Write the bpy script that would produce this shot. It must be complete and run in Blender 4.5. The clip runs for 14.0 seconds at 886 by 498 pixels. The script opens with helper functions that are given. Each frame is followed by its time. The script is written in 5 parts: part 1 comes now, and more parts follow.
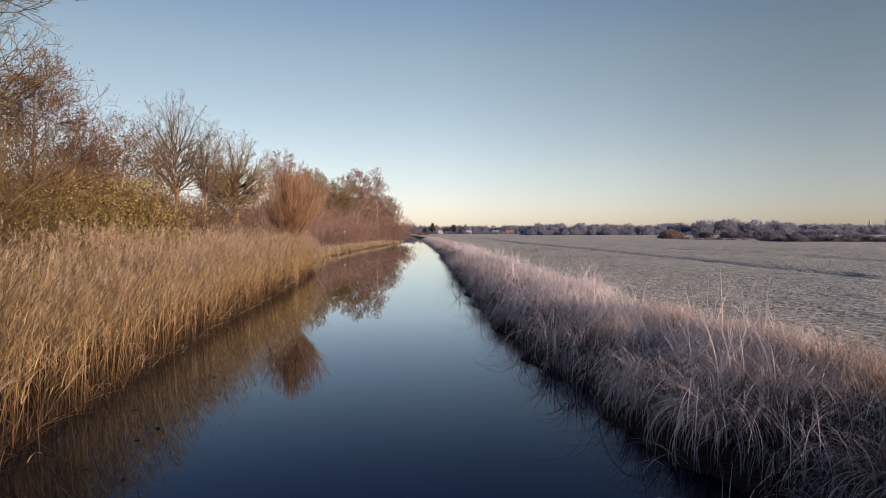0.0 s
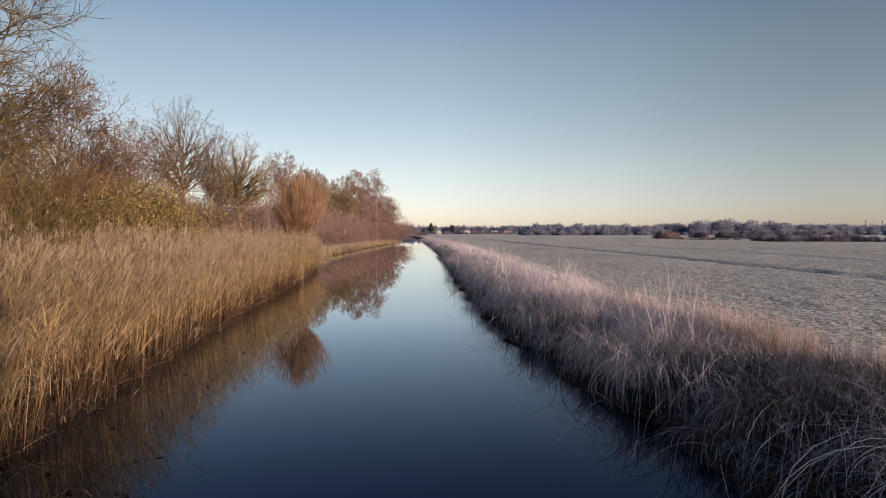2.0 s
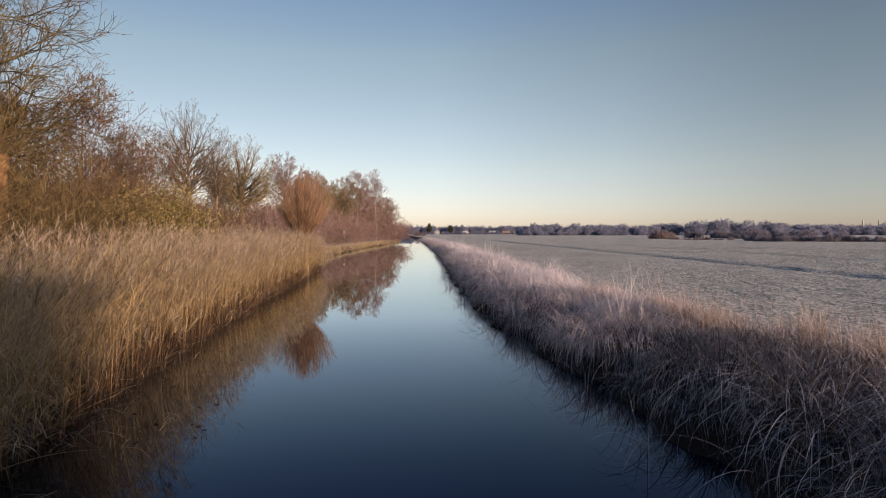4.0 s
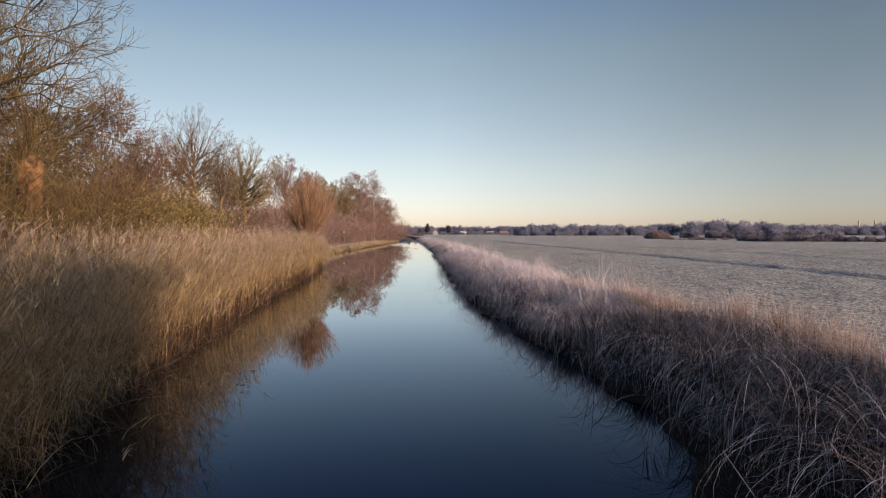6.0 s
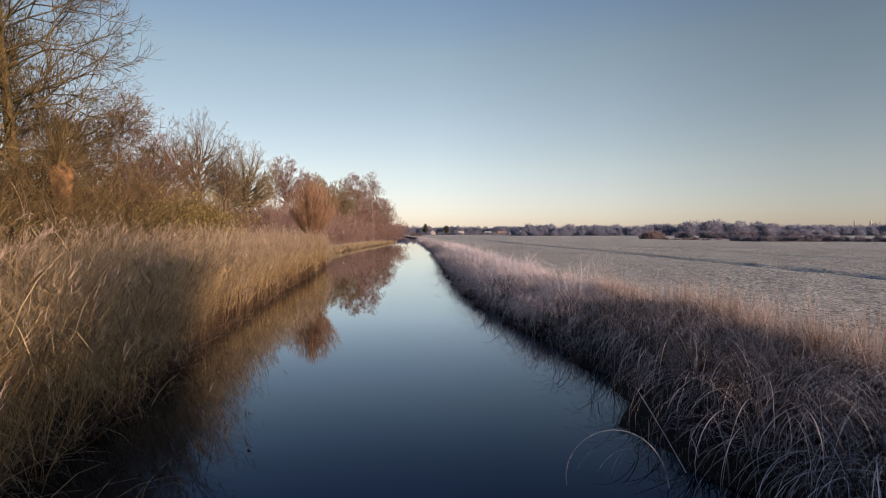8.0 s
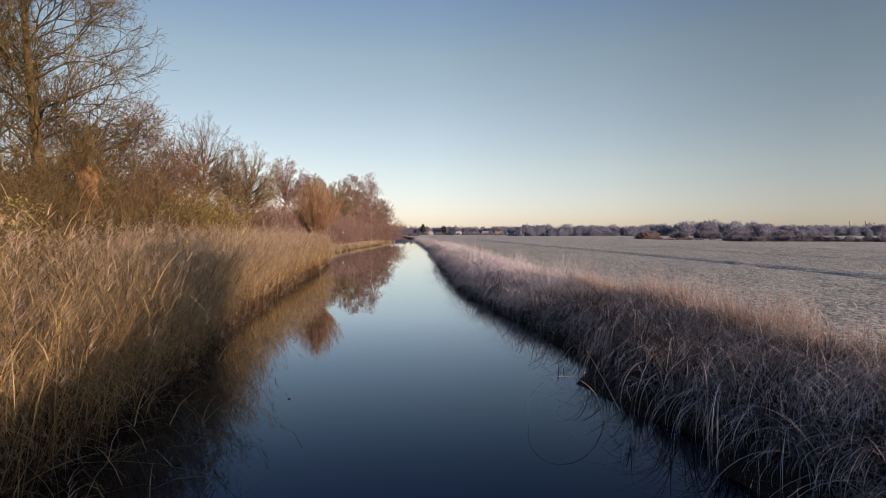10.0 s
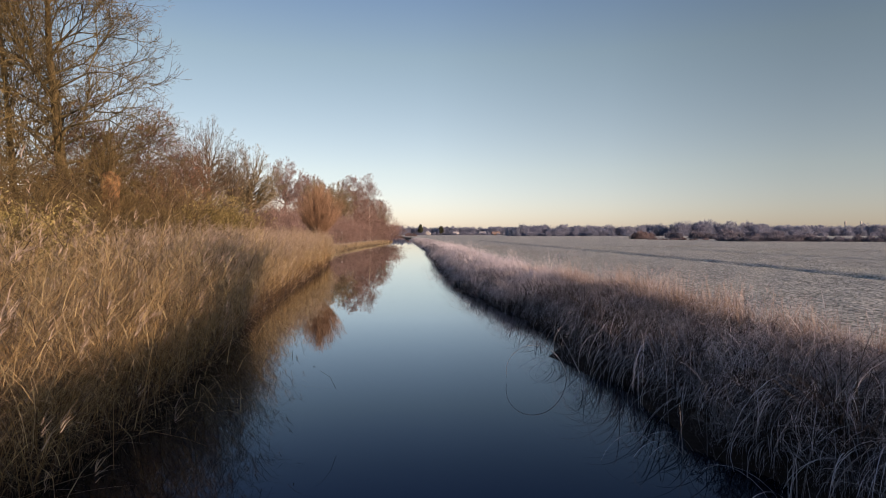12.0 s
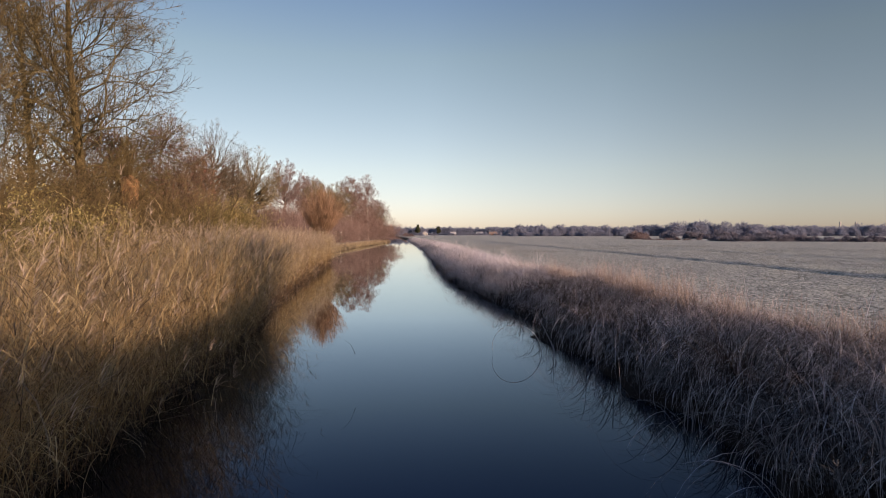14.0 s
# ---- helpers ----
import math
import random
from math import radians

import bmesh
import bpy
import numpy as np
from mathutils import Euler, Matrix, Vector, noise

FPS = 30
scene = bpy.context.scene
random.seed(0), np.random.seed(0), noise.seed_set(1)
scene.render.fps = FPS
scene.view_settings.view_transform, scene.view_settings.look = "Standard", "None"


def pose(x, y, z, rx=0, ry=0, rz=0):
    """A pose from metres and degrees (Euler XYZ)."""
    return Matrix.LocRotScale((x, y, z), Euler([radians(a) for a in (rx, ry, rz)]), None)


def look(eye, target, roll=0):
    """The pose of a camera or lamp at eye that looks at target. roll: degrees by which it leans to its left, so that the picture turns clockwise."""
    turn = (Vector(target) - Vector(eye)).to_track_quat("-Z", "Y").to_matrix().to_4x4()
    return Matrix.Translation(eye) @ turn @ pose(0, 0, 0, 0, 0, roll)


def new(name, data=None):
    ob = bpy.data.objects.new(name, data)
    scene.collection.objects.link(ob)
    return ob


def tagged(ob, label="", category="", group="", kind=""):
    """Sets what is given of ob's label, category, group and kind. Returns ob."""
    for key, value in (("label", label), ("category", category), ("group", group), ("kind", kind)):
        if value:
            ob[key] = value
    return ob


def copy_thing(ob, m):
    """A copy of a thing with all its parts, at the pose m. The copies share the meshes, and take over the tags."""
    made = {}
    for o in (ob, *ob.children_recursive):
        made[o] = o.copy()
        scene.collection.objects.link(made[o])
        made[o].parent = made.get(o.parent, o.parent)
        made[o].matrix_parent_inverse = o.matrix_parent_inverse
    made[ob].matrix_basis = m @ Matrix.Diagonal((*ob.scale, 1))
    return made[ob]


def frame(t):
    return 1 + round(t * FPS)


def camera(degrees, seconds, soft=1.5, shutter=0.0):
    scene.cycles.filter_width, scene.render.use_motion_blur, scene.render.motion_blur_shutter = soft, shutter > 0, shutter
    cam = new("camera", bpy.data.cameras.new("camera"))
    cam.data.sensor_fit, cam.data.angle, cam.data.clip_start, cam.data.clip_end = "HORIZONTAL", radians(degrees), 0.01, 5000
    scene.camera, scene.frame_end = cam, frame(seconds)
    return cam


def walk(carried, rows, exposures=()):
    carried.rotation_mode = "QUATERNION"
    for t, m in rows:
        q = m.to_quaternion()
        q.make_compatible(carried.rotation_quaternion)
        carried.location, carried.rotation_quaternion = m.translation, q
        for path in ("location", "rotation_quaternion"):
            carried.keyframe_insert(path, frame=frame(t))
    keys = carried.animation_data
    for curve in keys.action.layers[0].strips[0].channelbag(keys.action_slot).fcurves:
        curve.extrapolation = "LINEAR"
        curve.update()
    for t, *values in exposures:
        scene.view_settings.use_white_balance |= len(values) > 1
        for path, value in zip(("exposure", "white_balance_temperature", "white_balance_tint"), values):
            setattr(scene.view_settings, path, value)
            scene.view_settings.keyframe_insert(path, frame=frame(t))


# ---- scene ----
cam = camera(73.0, 14.0, soft=1.05)
PATH = [
    (0.0, pose(0.000, -0.000, 2.200, 88.377, 0, -2.498)),
    (2.0, pose(0.025, -1.740, 2.181, 88.398, 0, -2.632)),
    (4.0, pose(0.027, -3.489, 2.162, 88.418, 0, -2.789)),
    (6.0, pose(0.008, -5.246, 2.143, 88.439, 0, -2.968)),
    (8.0, pose(-0.034, -7.011, 2.124, 88.460, 0, -3.170)),
    (10.0, pose(-0.099, -8.784, 2.106, 88.480, 0, -3.394)),
    (12.0, pose(-0.185, -10.565, 2.087, 88.501, 0, -3.641)),
    (14.0, pose(-0.294, -12.355, 2.068, 88.522, 0, -3.910)),
]
walk(cam, PATH, exposures=[(0, 0.38, 6550, 15), (14, 0.38, 6550, 15)])


# ---- light ----
SUN_AZ, SUN_EL = 133.0, 10.0          # clockwise from +y, degrees
world = bpy.data.worlds.new("winter_sky")
scene.world = world
world.use_nodes = True
wn = world.node_tree
sky = wn.nodes.new("ShaderNodeTexSky")
sky.sky_type = "NISHITA"
sky.sun_disc = False
sky.sun_elevation = radians(SUN_EL)
sky.sun_rotation = radians(SUN_AZ)
sky.air_density, sky.dust_density, sky.ozone_density = 0.7, 0.5, 0.15
soften = wn.nodes.new("ShaderNodeHueSaturation")      # thin winter haze pales the blue
soften.inputs["Saturation"].default_value = 0.86
wn.links.new(sky.outputs[0], soften.inputs["Color"])
aim = wn.nodes.new("ShaderNodeTexCoord")
split = wn.nodes.new("ShaderNodeSeparateXYZ")
wn.links.new(aim.outputs["Generated"], split.inputs[0])
tint = wn.nodes.new("ShaderNodeValToRGB")              # peach ground haze under a slate-blue winter sky
for k, (at, col) in enumerate([(0.0, (0.86, 0.80, 0.95)), (0.10, (0.98, 0.93, 0.90)), (0.28, (0.91, 0.95, 0.87)), (0.36, (0.75, 0.86, 0.93)), (0.47, (0.45, 0.61, 0.95)), (0.75, (0.55, 0.68, 0.90))]):
    el = tint.color_ramp.elements[k] if k < 2 else tint.color_ramp.elements.new(at)
    el.position, el.color = at, (*col, 1)
wn.links.new(split.outputs["Z"], tint.inputs[0])
swing = wn.nodes.new("ShaderNodeMapRange")             # sky dimmed towards both sides, standing in for lens vignetting
swing.inputs["From Min"].default_value, swing.inputs["From Max"].default_value = -1, 1
wn.links.new(split.outputs["X"], swing.inputs["Value"])
sides = wn.nodes.new("ShaderNodeValToRGB")
for k, (at, v) in enumerate([(0.0, 0.8), (1.0, 0.62), (0.22, 0.84), (0.36, 0.96), (0.52, 1.06), (0.66, 0.97), (0.78, 0.76)]):
    el = sides.color_ramp.elements[k] if k < 2 else sides.color_ramp.elements.new(at)
    el.position, el.color = at, (v, v, v, 1)
wn.links.new(swing.outputs[0], sides.inputs[0])
tinted = wn.nodes.new("ShaderNodeMix")
tinted.data_type, tinted.blend_type = "RGBA", "MULTIPLY"
tinted.inputs["Factor"].default_value = 1.0
wn.links.new(soften.outputs[0], tinted.inputs["A"])
wn.links.new(tint.outputs[0], tinted.inputs["B"])
shaded = wn.nodes.new("ShaderNodeMix")
shaded.data_type, shaded.blend_type = "RGBA", "MULTIPLY"
shaded.inputs["Factor"].default_value = 1.0
wn.links.new(tinted.outputs["Result"], shaded.inputs["A"])
wn.links.new(sides.outputs[0], shaded.inputs["B"])
wn.links.new(shaded.outputs["Result"], wn.nodes["Background"].inputs[0])
wn.nodes["Background"].inputs[1].default_value = 0.13

sun = new("sun", bpy.data.lights.new("sun", "SUN"))
sun.data.energy, sun.data.angle, sun.data.color = 5.0, radians(0.6), (1.0, 0.70, 0.52)
a, e = radians(SUN_AZ), radians(SUN_EL)
sun.matrix_world = look((0, 0, 0), (-math.sin(a) * math.cos(e), -math.cos(a) * math.cos(e), -math.sin(e)))

# ---- materials ----


def material(name, stops, scale=6.0, rough=0.8, rand=0.35, attr="", bump=0.0, fine=60.0, spec=0.3, through_light=0.0, tip=None):
    """Noise-mottled colour between the stops, varied island by island; attr blends towards tip along a blade."""
    m = bpy.data.materials.new(name)
    m.use_nodes = True
    nt = m.node_tree
    N, L = nt.nodes, nt.links
    b = N["Principled BSDF"]
    tc = N.new("ShaderNodeTexCoord")
    n1 = N.new("ShaderNodeTexNoise")
    n1.inputs["Scale"].default_value, n1.inputs["Detail"].default_value = scale, 6
    L.new(tc.outputs["Object"], n1.inputs["Vector"])
    geo = N.new("ShaderNodeNewGeometry")
    mix = N.new("ShaderNodeMath")
    mix.operation = "MULTIPLY_ADD"
    L.new(geo.outputs["Random Per Island"], mix.inputs[0])
    mix.inputs[1].default_value = rand
    off = N.new("ShaderNodeMath")
    off.operation = "SUBTRACT"
    L.new(n1.outputs["Fac"], off.inputs[0])
    off.inputs[1].default_value = rand / 2
    L.new(off.outputs[0], mix.inputs[2])
    ramp = N.new("ShaderNodeValToRGB")
    ramp.color_ramp.elements[0].position, ramp.color_ramp.elements[1].position = 0.28, 0.72
    ramp.color_ramp.elements[0].color = (*stops[0], 1)
    ramp.color_ramp.elements[1].color = (*stops[-1], 1)
    for k, s in enumerate(stops[1:-1]):
        ramp.color_ramp.elements.new(0.28 + 0.44 * (k + 1) / (len(stops) - 1)).color = (*s, 1)
    L.new(mix.outputs[0], ramp.inputs[0])
    out = ramp.outputs[0]
    if tip:
        at = N.new("ShaderNodeAttribute")
        at.attribute_name = "frost"
        mc = N.new("ShaderNodeMix")
        mc.data_type = "RGBA"
        L.new(at.outputs["Fac"], mc.inputs["Factor"])
        L.new(out, mc.inputs["A"])
        mc.inputs["B"].default_value = (*tip, 1)
        out = mc.outputs["Result"]
    L.new(out, b.inputs["Base Color"])
    b.inputs["Roughness"].default_value = rough
    b.inputs["Specular IOR Level"].default_value = spec
    if bump:
        n2 = N.new("ShaderNodeTexNoise")
        n2.inputs["Scale"].default_value, n2.inputs["Detail"].default_value = fine, 5
        L.new(tc.outputs["Object"], n2.inputs["Vector"])
        bp = N.new("ShaderNodeBump")
        bp.inputs["Strength"].default_value, bp.inputs["Distance"].default_value = bump, 0.05
        L.new(n2.outputs["Fac"], bp.inputs["Height"])
        L.new(bp.outputs[0], b.inputs["Normal"])
    if through_light:
        tr = N.new("ShaderNodeBsdfTranslucent")
        L.new(out, tr.inputs["Color"])
        ms = N.new("ShaderNodeMixShader")
        ms.inputs[0].default_value = through_light
        L.new(b.outputs[0], ms.inputs[1])
        L.new(tr.outputs[0], ms.inputs[2])
        L.new(ms.outputs[0], N["Material Output"].inputs["Surface"])
    return m


# near-black stops carry the painted shade at the foot of the reeds
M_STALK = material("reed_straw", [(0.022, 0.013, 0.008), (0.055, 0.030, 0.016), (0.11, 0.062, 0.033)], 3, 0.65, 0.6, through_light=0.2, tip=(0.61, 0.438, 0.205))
M_RLEAF = material("reed_leaf", [(0.055, 0.036, 0.017), (0.22, 0.155, 0.066), (0.62, 0.492, 0.255)], 2, 0.7, 0.6, through_light=0.3, tip=(0.79, 0.69, 0.54))
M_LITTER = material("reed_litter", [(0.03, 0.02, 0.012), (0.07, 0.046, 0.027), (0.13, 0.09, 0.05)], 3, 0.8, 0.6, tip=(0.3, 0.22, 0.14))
M_PLUME = material("reed_plume", [(0.40, 0.31, 0.22), (0.68, 0.56, 0.45)], 4, 0.9, 0.4, through_light=0.3)
M_GRASS = material("frosted_grass", [(0.07, 0.057, 0.052), (0.20, 0.168, 0.157), (0.42, 0.37, 0.36)], 2, 0.8, 0.6, through_light=0.5, tip=(0.95, 0.90, 0.91))
M_STRAW = material("straw_grass", [(0.10, 0.066, 0.046), (0.25, 0.178, 0.125), (0.44, 0.345, 0.265)], 2, 0.8, 0.6, through_light=0.4, tip=(0.80, 0.69, 0.63))
M_RIME = material("rimed_stems", [(0.08, 0.075, 0.075), (0.22, 0.21, 0.215)], 3, 0.85, 0.5)
# shade low in the bank grass is painted into these near-black stops
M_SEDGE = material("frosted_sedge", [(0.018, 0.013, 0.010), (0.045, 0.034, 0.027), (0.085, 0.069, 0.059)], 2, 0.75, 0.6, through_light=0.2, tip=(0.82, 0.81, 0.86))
M_TUFT = material("field_tuft", [(0.09, 0.10, 0.075), (0.18, 0.185, 0.15)], 1, 0.9, 0.5, tip=(0.42, 0.42, 0.41))
M_BARK = material("tree_bark", [(0.10, 0.075, 0.045), (0.20, 0.15, 0.085), (0.30, 0.23, 0.12)], 9, 0.9, 0.25, bump=0.6, fine=30)
M_MOSSY = material("mossy_bark", [(0.038, 0.029, 0.013), (0.085, 0.064, 0.028), (0.15, 0.113, 0.048)], 5, 0.9, 0.3, bump=0.6, fine=30)
M_PALE = material("pale_bark", [(0.13, 0.10, 0.052), (0.24, 0.185, 0.095), (0.35, 0.28, 0.16)], 7, 0.85, 0.25, bump=0.4, fine=40)
M_BIRCH = material("birch_bark", [(0.30, 0.24, 0.18), (0.55, 0.48, 0.40)], 6, 0.8, 0.25, bump=0.4, fine=30)
M_TWIG = material("twig_brown", [(0.044, 0.033, 0.014), (0.104, 0.077, 0.033), (0.19, 0.141, 0.06)], 2, 0.85, 0.5)
M_TWIGM = material("twig_mossy", [(0.042, 0.033, 0.014), (0.10, 0.077, 0.031), (0.18, 0.138, 0.056)], 2, 0.85, 0.5)
M_TWIGR = material("twig_russet", [(0.06, 0.041, 0.027), (0.12, 0.082, 0.053), (0.19, 0.132, 0.088)], 2, 0.8, 0.5)
M_TWIGF = material("twig_mauve", [(0.13, 0.088, 0.076), (0.21, 0.145, 0.125), (0.29, 0.205, 0.18)], 2, 0.85, 0.5)
M_WILLOW = material("twig_willow", [(0.15, 0.091, 0.054), (0.265, 0.167, 0.10), (0.40, 0.267, 0.173)], 2, 0.8, 0.5)
M_TWIGG = material("twig_grey", [(0.065, 0.05, 0.034), (0.13, 0.10, 0.066), (0.21, 0.165, 0.112)], 2, 0.85, 0.5)
M_TWIGP = material("twig_pale", [(0.10, 0.08, 0.044), (0.19, 0.15, 0.084), (0.29, 0.235, 0.14)], 2, 0.85, 0.5)
M_LEAFY = material("leaf_yellow_green", [(0.15, 0.125, 0.045), (0.29, 0.24, 0.085), (0.44, 0.37, 0.15)], 2, 0.7, 0.6, through_light=0.3)
M_LEAFR = material("leaf_dull_red", [(0.14, 0.06, 0.045), (0.21, 0.09, 0.065), (0.26, 0.14, 0.09)], 2, 0.7, 0.6, through_light=0.3)
M_LEAFB = material("leaf_brown", [(0.11, 0.07, 0.035), (0.20, 0.125, 0.06)], 2, 0.8, 0.6, through_light=0.25)
M_EVER = material("evergreen", [(0.025, 0.03, 0.015), (0.06, 0.065, 0.03)], 3, 0.7, 0.5)
M_CUT = material("pollard_wood", [(0.035, 0.02, 0.01), (0.15, 0.085, 0.038), (0.28, 0.165, 0.075)], 5, 0.85, 0.2, bump=0.8, fine=18)
# distance haze is painted into the pale bluish stops of these two
M_FAR = material("hazed_frosted_twigs", [(0.265, 0.29, 0.375), (0.305, 0.325, 0.41)], 0.03, 0.95, 0.3, through_light=0.5)
M_FARD = material("hazed_hedge_twigs", [(0.17, 0.17, 0.215), (0.235, 0.225, 0.26)], 0.2, 0.95, 0.3, through_light=0.4)
M_FROSTB = material("frosted_shrub", [(0.21, 0.165, 0.17), (0.29, 0.235, 0.24)], 0.4, 0.9, 0.4, through_light=0.4)
M_HOAR = material("hoar_frost", [(0.34, 0.32, 0.32), (0.58, 0.55, 0.55)], 12, 0.85, 0.3, bump=0.3, fine=150)
M_WALL = material("house_render", [(0.40, 0.38, 0.36), (0.50, 0.48, 0.45)], 1, 0.8, 0.1)
M_BRICK = material("house_brick", [(0.20, 0.13, 0.10), (0.27, 0.18, 0.14)], 3, 0.85, 0.1)
M_ROOF = material("roof_tile", [(0.18, 0.14, 0.125), (0.24, 0.19, 0.17)], 2, 0.8, 0.1)
M_SLATE = material("frosted_slate", [(0.28, 0.28, 0.30), (0.42, 0.42, 0.45)], 2, 0.7, 0.1)
M_DARK = material("dark_pane", [(0.03, 0.035, 0.04), (0.06, 0.065, 0.07)], 2, 0.2, 0.1)
M_POST = material("weathered_post", [(0.14, 0.12, 0.10), (0.26, 0.22, 0.18)], 12, 0.9, 0.1, bump=0.4, fine=30)
M_CAP = material("white_paint", [(0.62, 0.60, 0.56), (0.75, 0.73, 0.70)], 15, 0.6, 0.1)


def ground_material():
    m = bpy.data.materials.new("frosted_ground")
    m.use_nodes = True
    nt = m.node_tree
    N, L = nt.nodes, nt.links
    b = N["Principled BSDF"]
    tc = N.new("ShaderNodeTexCoord")

    def tex(scale, detail, stretch=(1, 1, 1)):
        mp = N.new("ShaderNodeMapping")
        mp.inputs["Scale"].default_value = stretch
        L.new(tc.outputs["Object"], mp.inputs[0])
        t = N.new("ShaderNodeTexNoise")
        t.inputs["Scale"].default_value, t.inputs["Detail"].default_value = scale, detail
        L.new(mp.outputs[0], t.inputs["Vector"])
        return t.outputs["Fac"]

    def ramp(src, a, b2, lo, hi):
        r = N.new("ShaderNodeValToRGB")
        r.color_ramp.elements[0].position, r.color_ramp.elements[1].position = lo, hi
        r.color_ramp.elements[0].color, r.color_ramp.elements[1].color = (*a, 1), (*b2, 1)
        L.new(src, r.inputs[0])
        return r.outputs[0]

    big = ramp(tex(0.12, 4), (0.03, 0.058, 0.056), (0.095, 0.122, 0.096), 0.38, 0.62)
    rows = ramp(tex(4.2, 6, (1.0, 0.3, 1)), (0.5, 0.5, 0.5), (1, 1, 1), 0.32, 0.6)      # mown rows along the canal
    grain = ramp(tex(13.0, 10, (1.0, 0.75, 1)), (0, 0, 0), (1, 1, 1), 0.36, 0.62)
    both = N.new("ShaderNodeMix")
    both.data_type, both.blend_type = "RGBA", "MULTIPLY"
    both.inputs["Factor"].default_value = 1.0
    L.new(rows, both.inputs["A"])
    L.new(grain, both.inputs["B"])
    frost = both.outputs["Result"]
    mx = N.new("ShaderNodeMix")
    mx.data_type = "RGBA"
    L.new(frost, mx.inputs["Factor"])
    L.new(big, mx.inputs["A"])
    mx.inputs["B"].default_value = (0.50, 0.55, 0.53, 1)
    # peaty earth and dead litter on the banks, near-black with the gaps' shade painted in
    low = N.new("ShaderNodeAttribute")
    low.attribute_name = "frost"
    m2 = N.new("ShaderNodeMix")
    m2.data_type = "RGBA"
    L.new(low.outputs["Fac"], m2.inputs["Factor"])
    m2.inputs["A"].default_value = (0.022, 0.016, 0.012, 1)
    L.new(mx.outputs["Result"], m2.inputs["B"])
    L.new(m2.outputs["Result"], b.inputs["Base Color"])
    b.inputs["Roughness"].default_value = 0.95
    b.inputs["Specular IOR Level"].default_value = 0.15
    furry = N.new("ShaderNodeMath")             # upright rime crystals, on the turf alone
    furry.operation = "MULTIPLY"
    L.new(low.outputs["Fac"], furry.inputs[0])
    rimy = N.new("ShaderNodeMath")
    rimy.operation = "MULTIPLY"
    L.new(frost, rimy.inputs[0])
    rimy.inputs[1].default_value = 0.2
    L.new(rimy.outputs[0], furry.inputs[1])
    L.new(furry.outputs[0], b.inputs["Sheen Weight"])
    b.inputs["Sheen Roughness"].default_value = 0.55
    b.inputs["Sheen Tint"].default_value = (0.93, 0.94, 0.94, 1)
    bp = N.new("ShaderNodeBump")
    bp.inputs["Strength"].default_value, bp.inputs["Distance"].default_value = 0.8, 0.08
    L.new(tex(8.0, 9, (1, 0.35, 1)), bp.inputs["Height"])
    L.new(bp.outputs[0], b.inputs["Normal"])
    return m


def water_material():
    """Dark peaty water under a mirror that strengthens towards grazing views."""
    m = bpy.data.materials.new("still_water")
    m.use_nodes = True
    nt = m.node_tree
    N, L = nt.nodes, nt.links
    N.remove(N["Principled BSDF"])
    body = N.new("ShaderNodeBsdfDiffuse")
    body.inputs["Color"].default_value = (0.0015, 0.0035, 0.010, 1)
    gloss = N.new("ShaderNodeBsdfGlossy")
    gloss.inputs["Roughness"].default_value = 0.008
    tc = N.new("ShaderNodeTexCoord")
    n = N.new("ShaderNodeTexNoise")
    n.inputs["Scale"].default_value, n.inputs["Detail"].default_value = 1.6, 2
    L.new(tc.outputs["Object"], n.inputs["Vector"])
    bp = N.new("ShaderNodeBump")
    bp.inputs["Strength"].default_value, bp.inputs["Distance"].default_value = 0.035, 0.02
    L.new(n.outputs["Fac"], bp.inputs["Height"])
    L.new(bp.outputs[0], gloss.inputs["Normal"])
    fr = N.new("ShaderNodeFresnel")
    fr.inputs["IOR"].default_value = 1.333
    curve = N.new("ShaderNodeValToRGB")
    for k, (at, v) in enumerate([(0.0, 0.0), (1.0, 1.0), (0.06, 0.05), (0.12, 0.12), (0.22, 0.29), (0.42, 0.62)]):
        el = curve.color_ramp.elements[k] if k < 2 else curve.color_ramp.elements.new(at)
        el.position, el.color = at, (v, v, v, 1)
    L.new(fr.outputs[0], curve.inputs[0])
    cool = N.new("ShaderNodeValToRGB")          # bluer gloss at steep views, painted in to deepen the mirrored sky
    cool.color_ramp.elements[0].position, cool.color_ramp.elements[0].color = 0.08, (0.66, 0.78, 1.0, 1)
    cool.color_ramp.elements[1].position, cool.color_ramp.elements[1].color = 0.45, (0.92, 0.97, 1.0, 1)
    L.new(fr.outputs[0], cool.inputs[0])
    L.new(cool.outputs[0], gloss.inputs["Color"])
    mix = N.new("ShaderNodeMixShader")
    L.new(curve.outputs[0], mix.inputs[0])
    L.new(body.outputs[0], mix.inputs[1])
    L.new(gloss.outputs[0], mix.inputs[2])
    L.new(mix.outputs[0], N["Material Output"].inputs["Surface"])
    return m


M_GROUND, M_WATER = ground_material(), water_material()

# ---- shape helpers ----


def mesh_from(name, verts, faces, mat, frost=None, smooth=False):
    """A mesh from arrays of corners and of faces that all have the same number of corners."""
    me = bpy.data.meshes.new(name)
    verts, faces = np.asarray(verts, np.float32), np.asarray(faces, np.int32)
    k = faces.shape[1]
    me.vertices.add(len(verts))
    me.vertices.foreach_set("co", verts.ravel())
    me.loops.add(faces.size)
    me.loops.foreach_set("vertex_index", faces.ravel())
    me.polygons.add(len(faces))
    me.polygons.foreach_set("loop_start", np.arange(0, faces.size, k, dtype=np.int32))
    me.update(calc_edges=True)
    if frost is not None:
        me.attributes.new("frost", "FLOAT", "POINT").data.foreach_set("value", np.asarray(frost, np.float32))
    if smooth:
        me.shade_smooth()
    me.materials.append(mat)
    return me


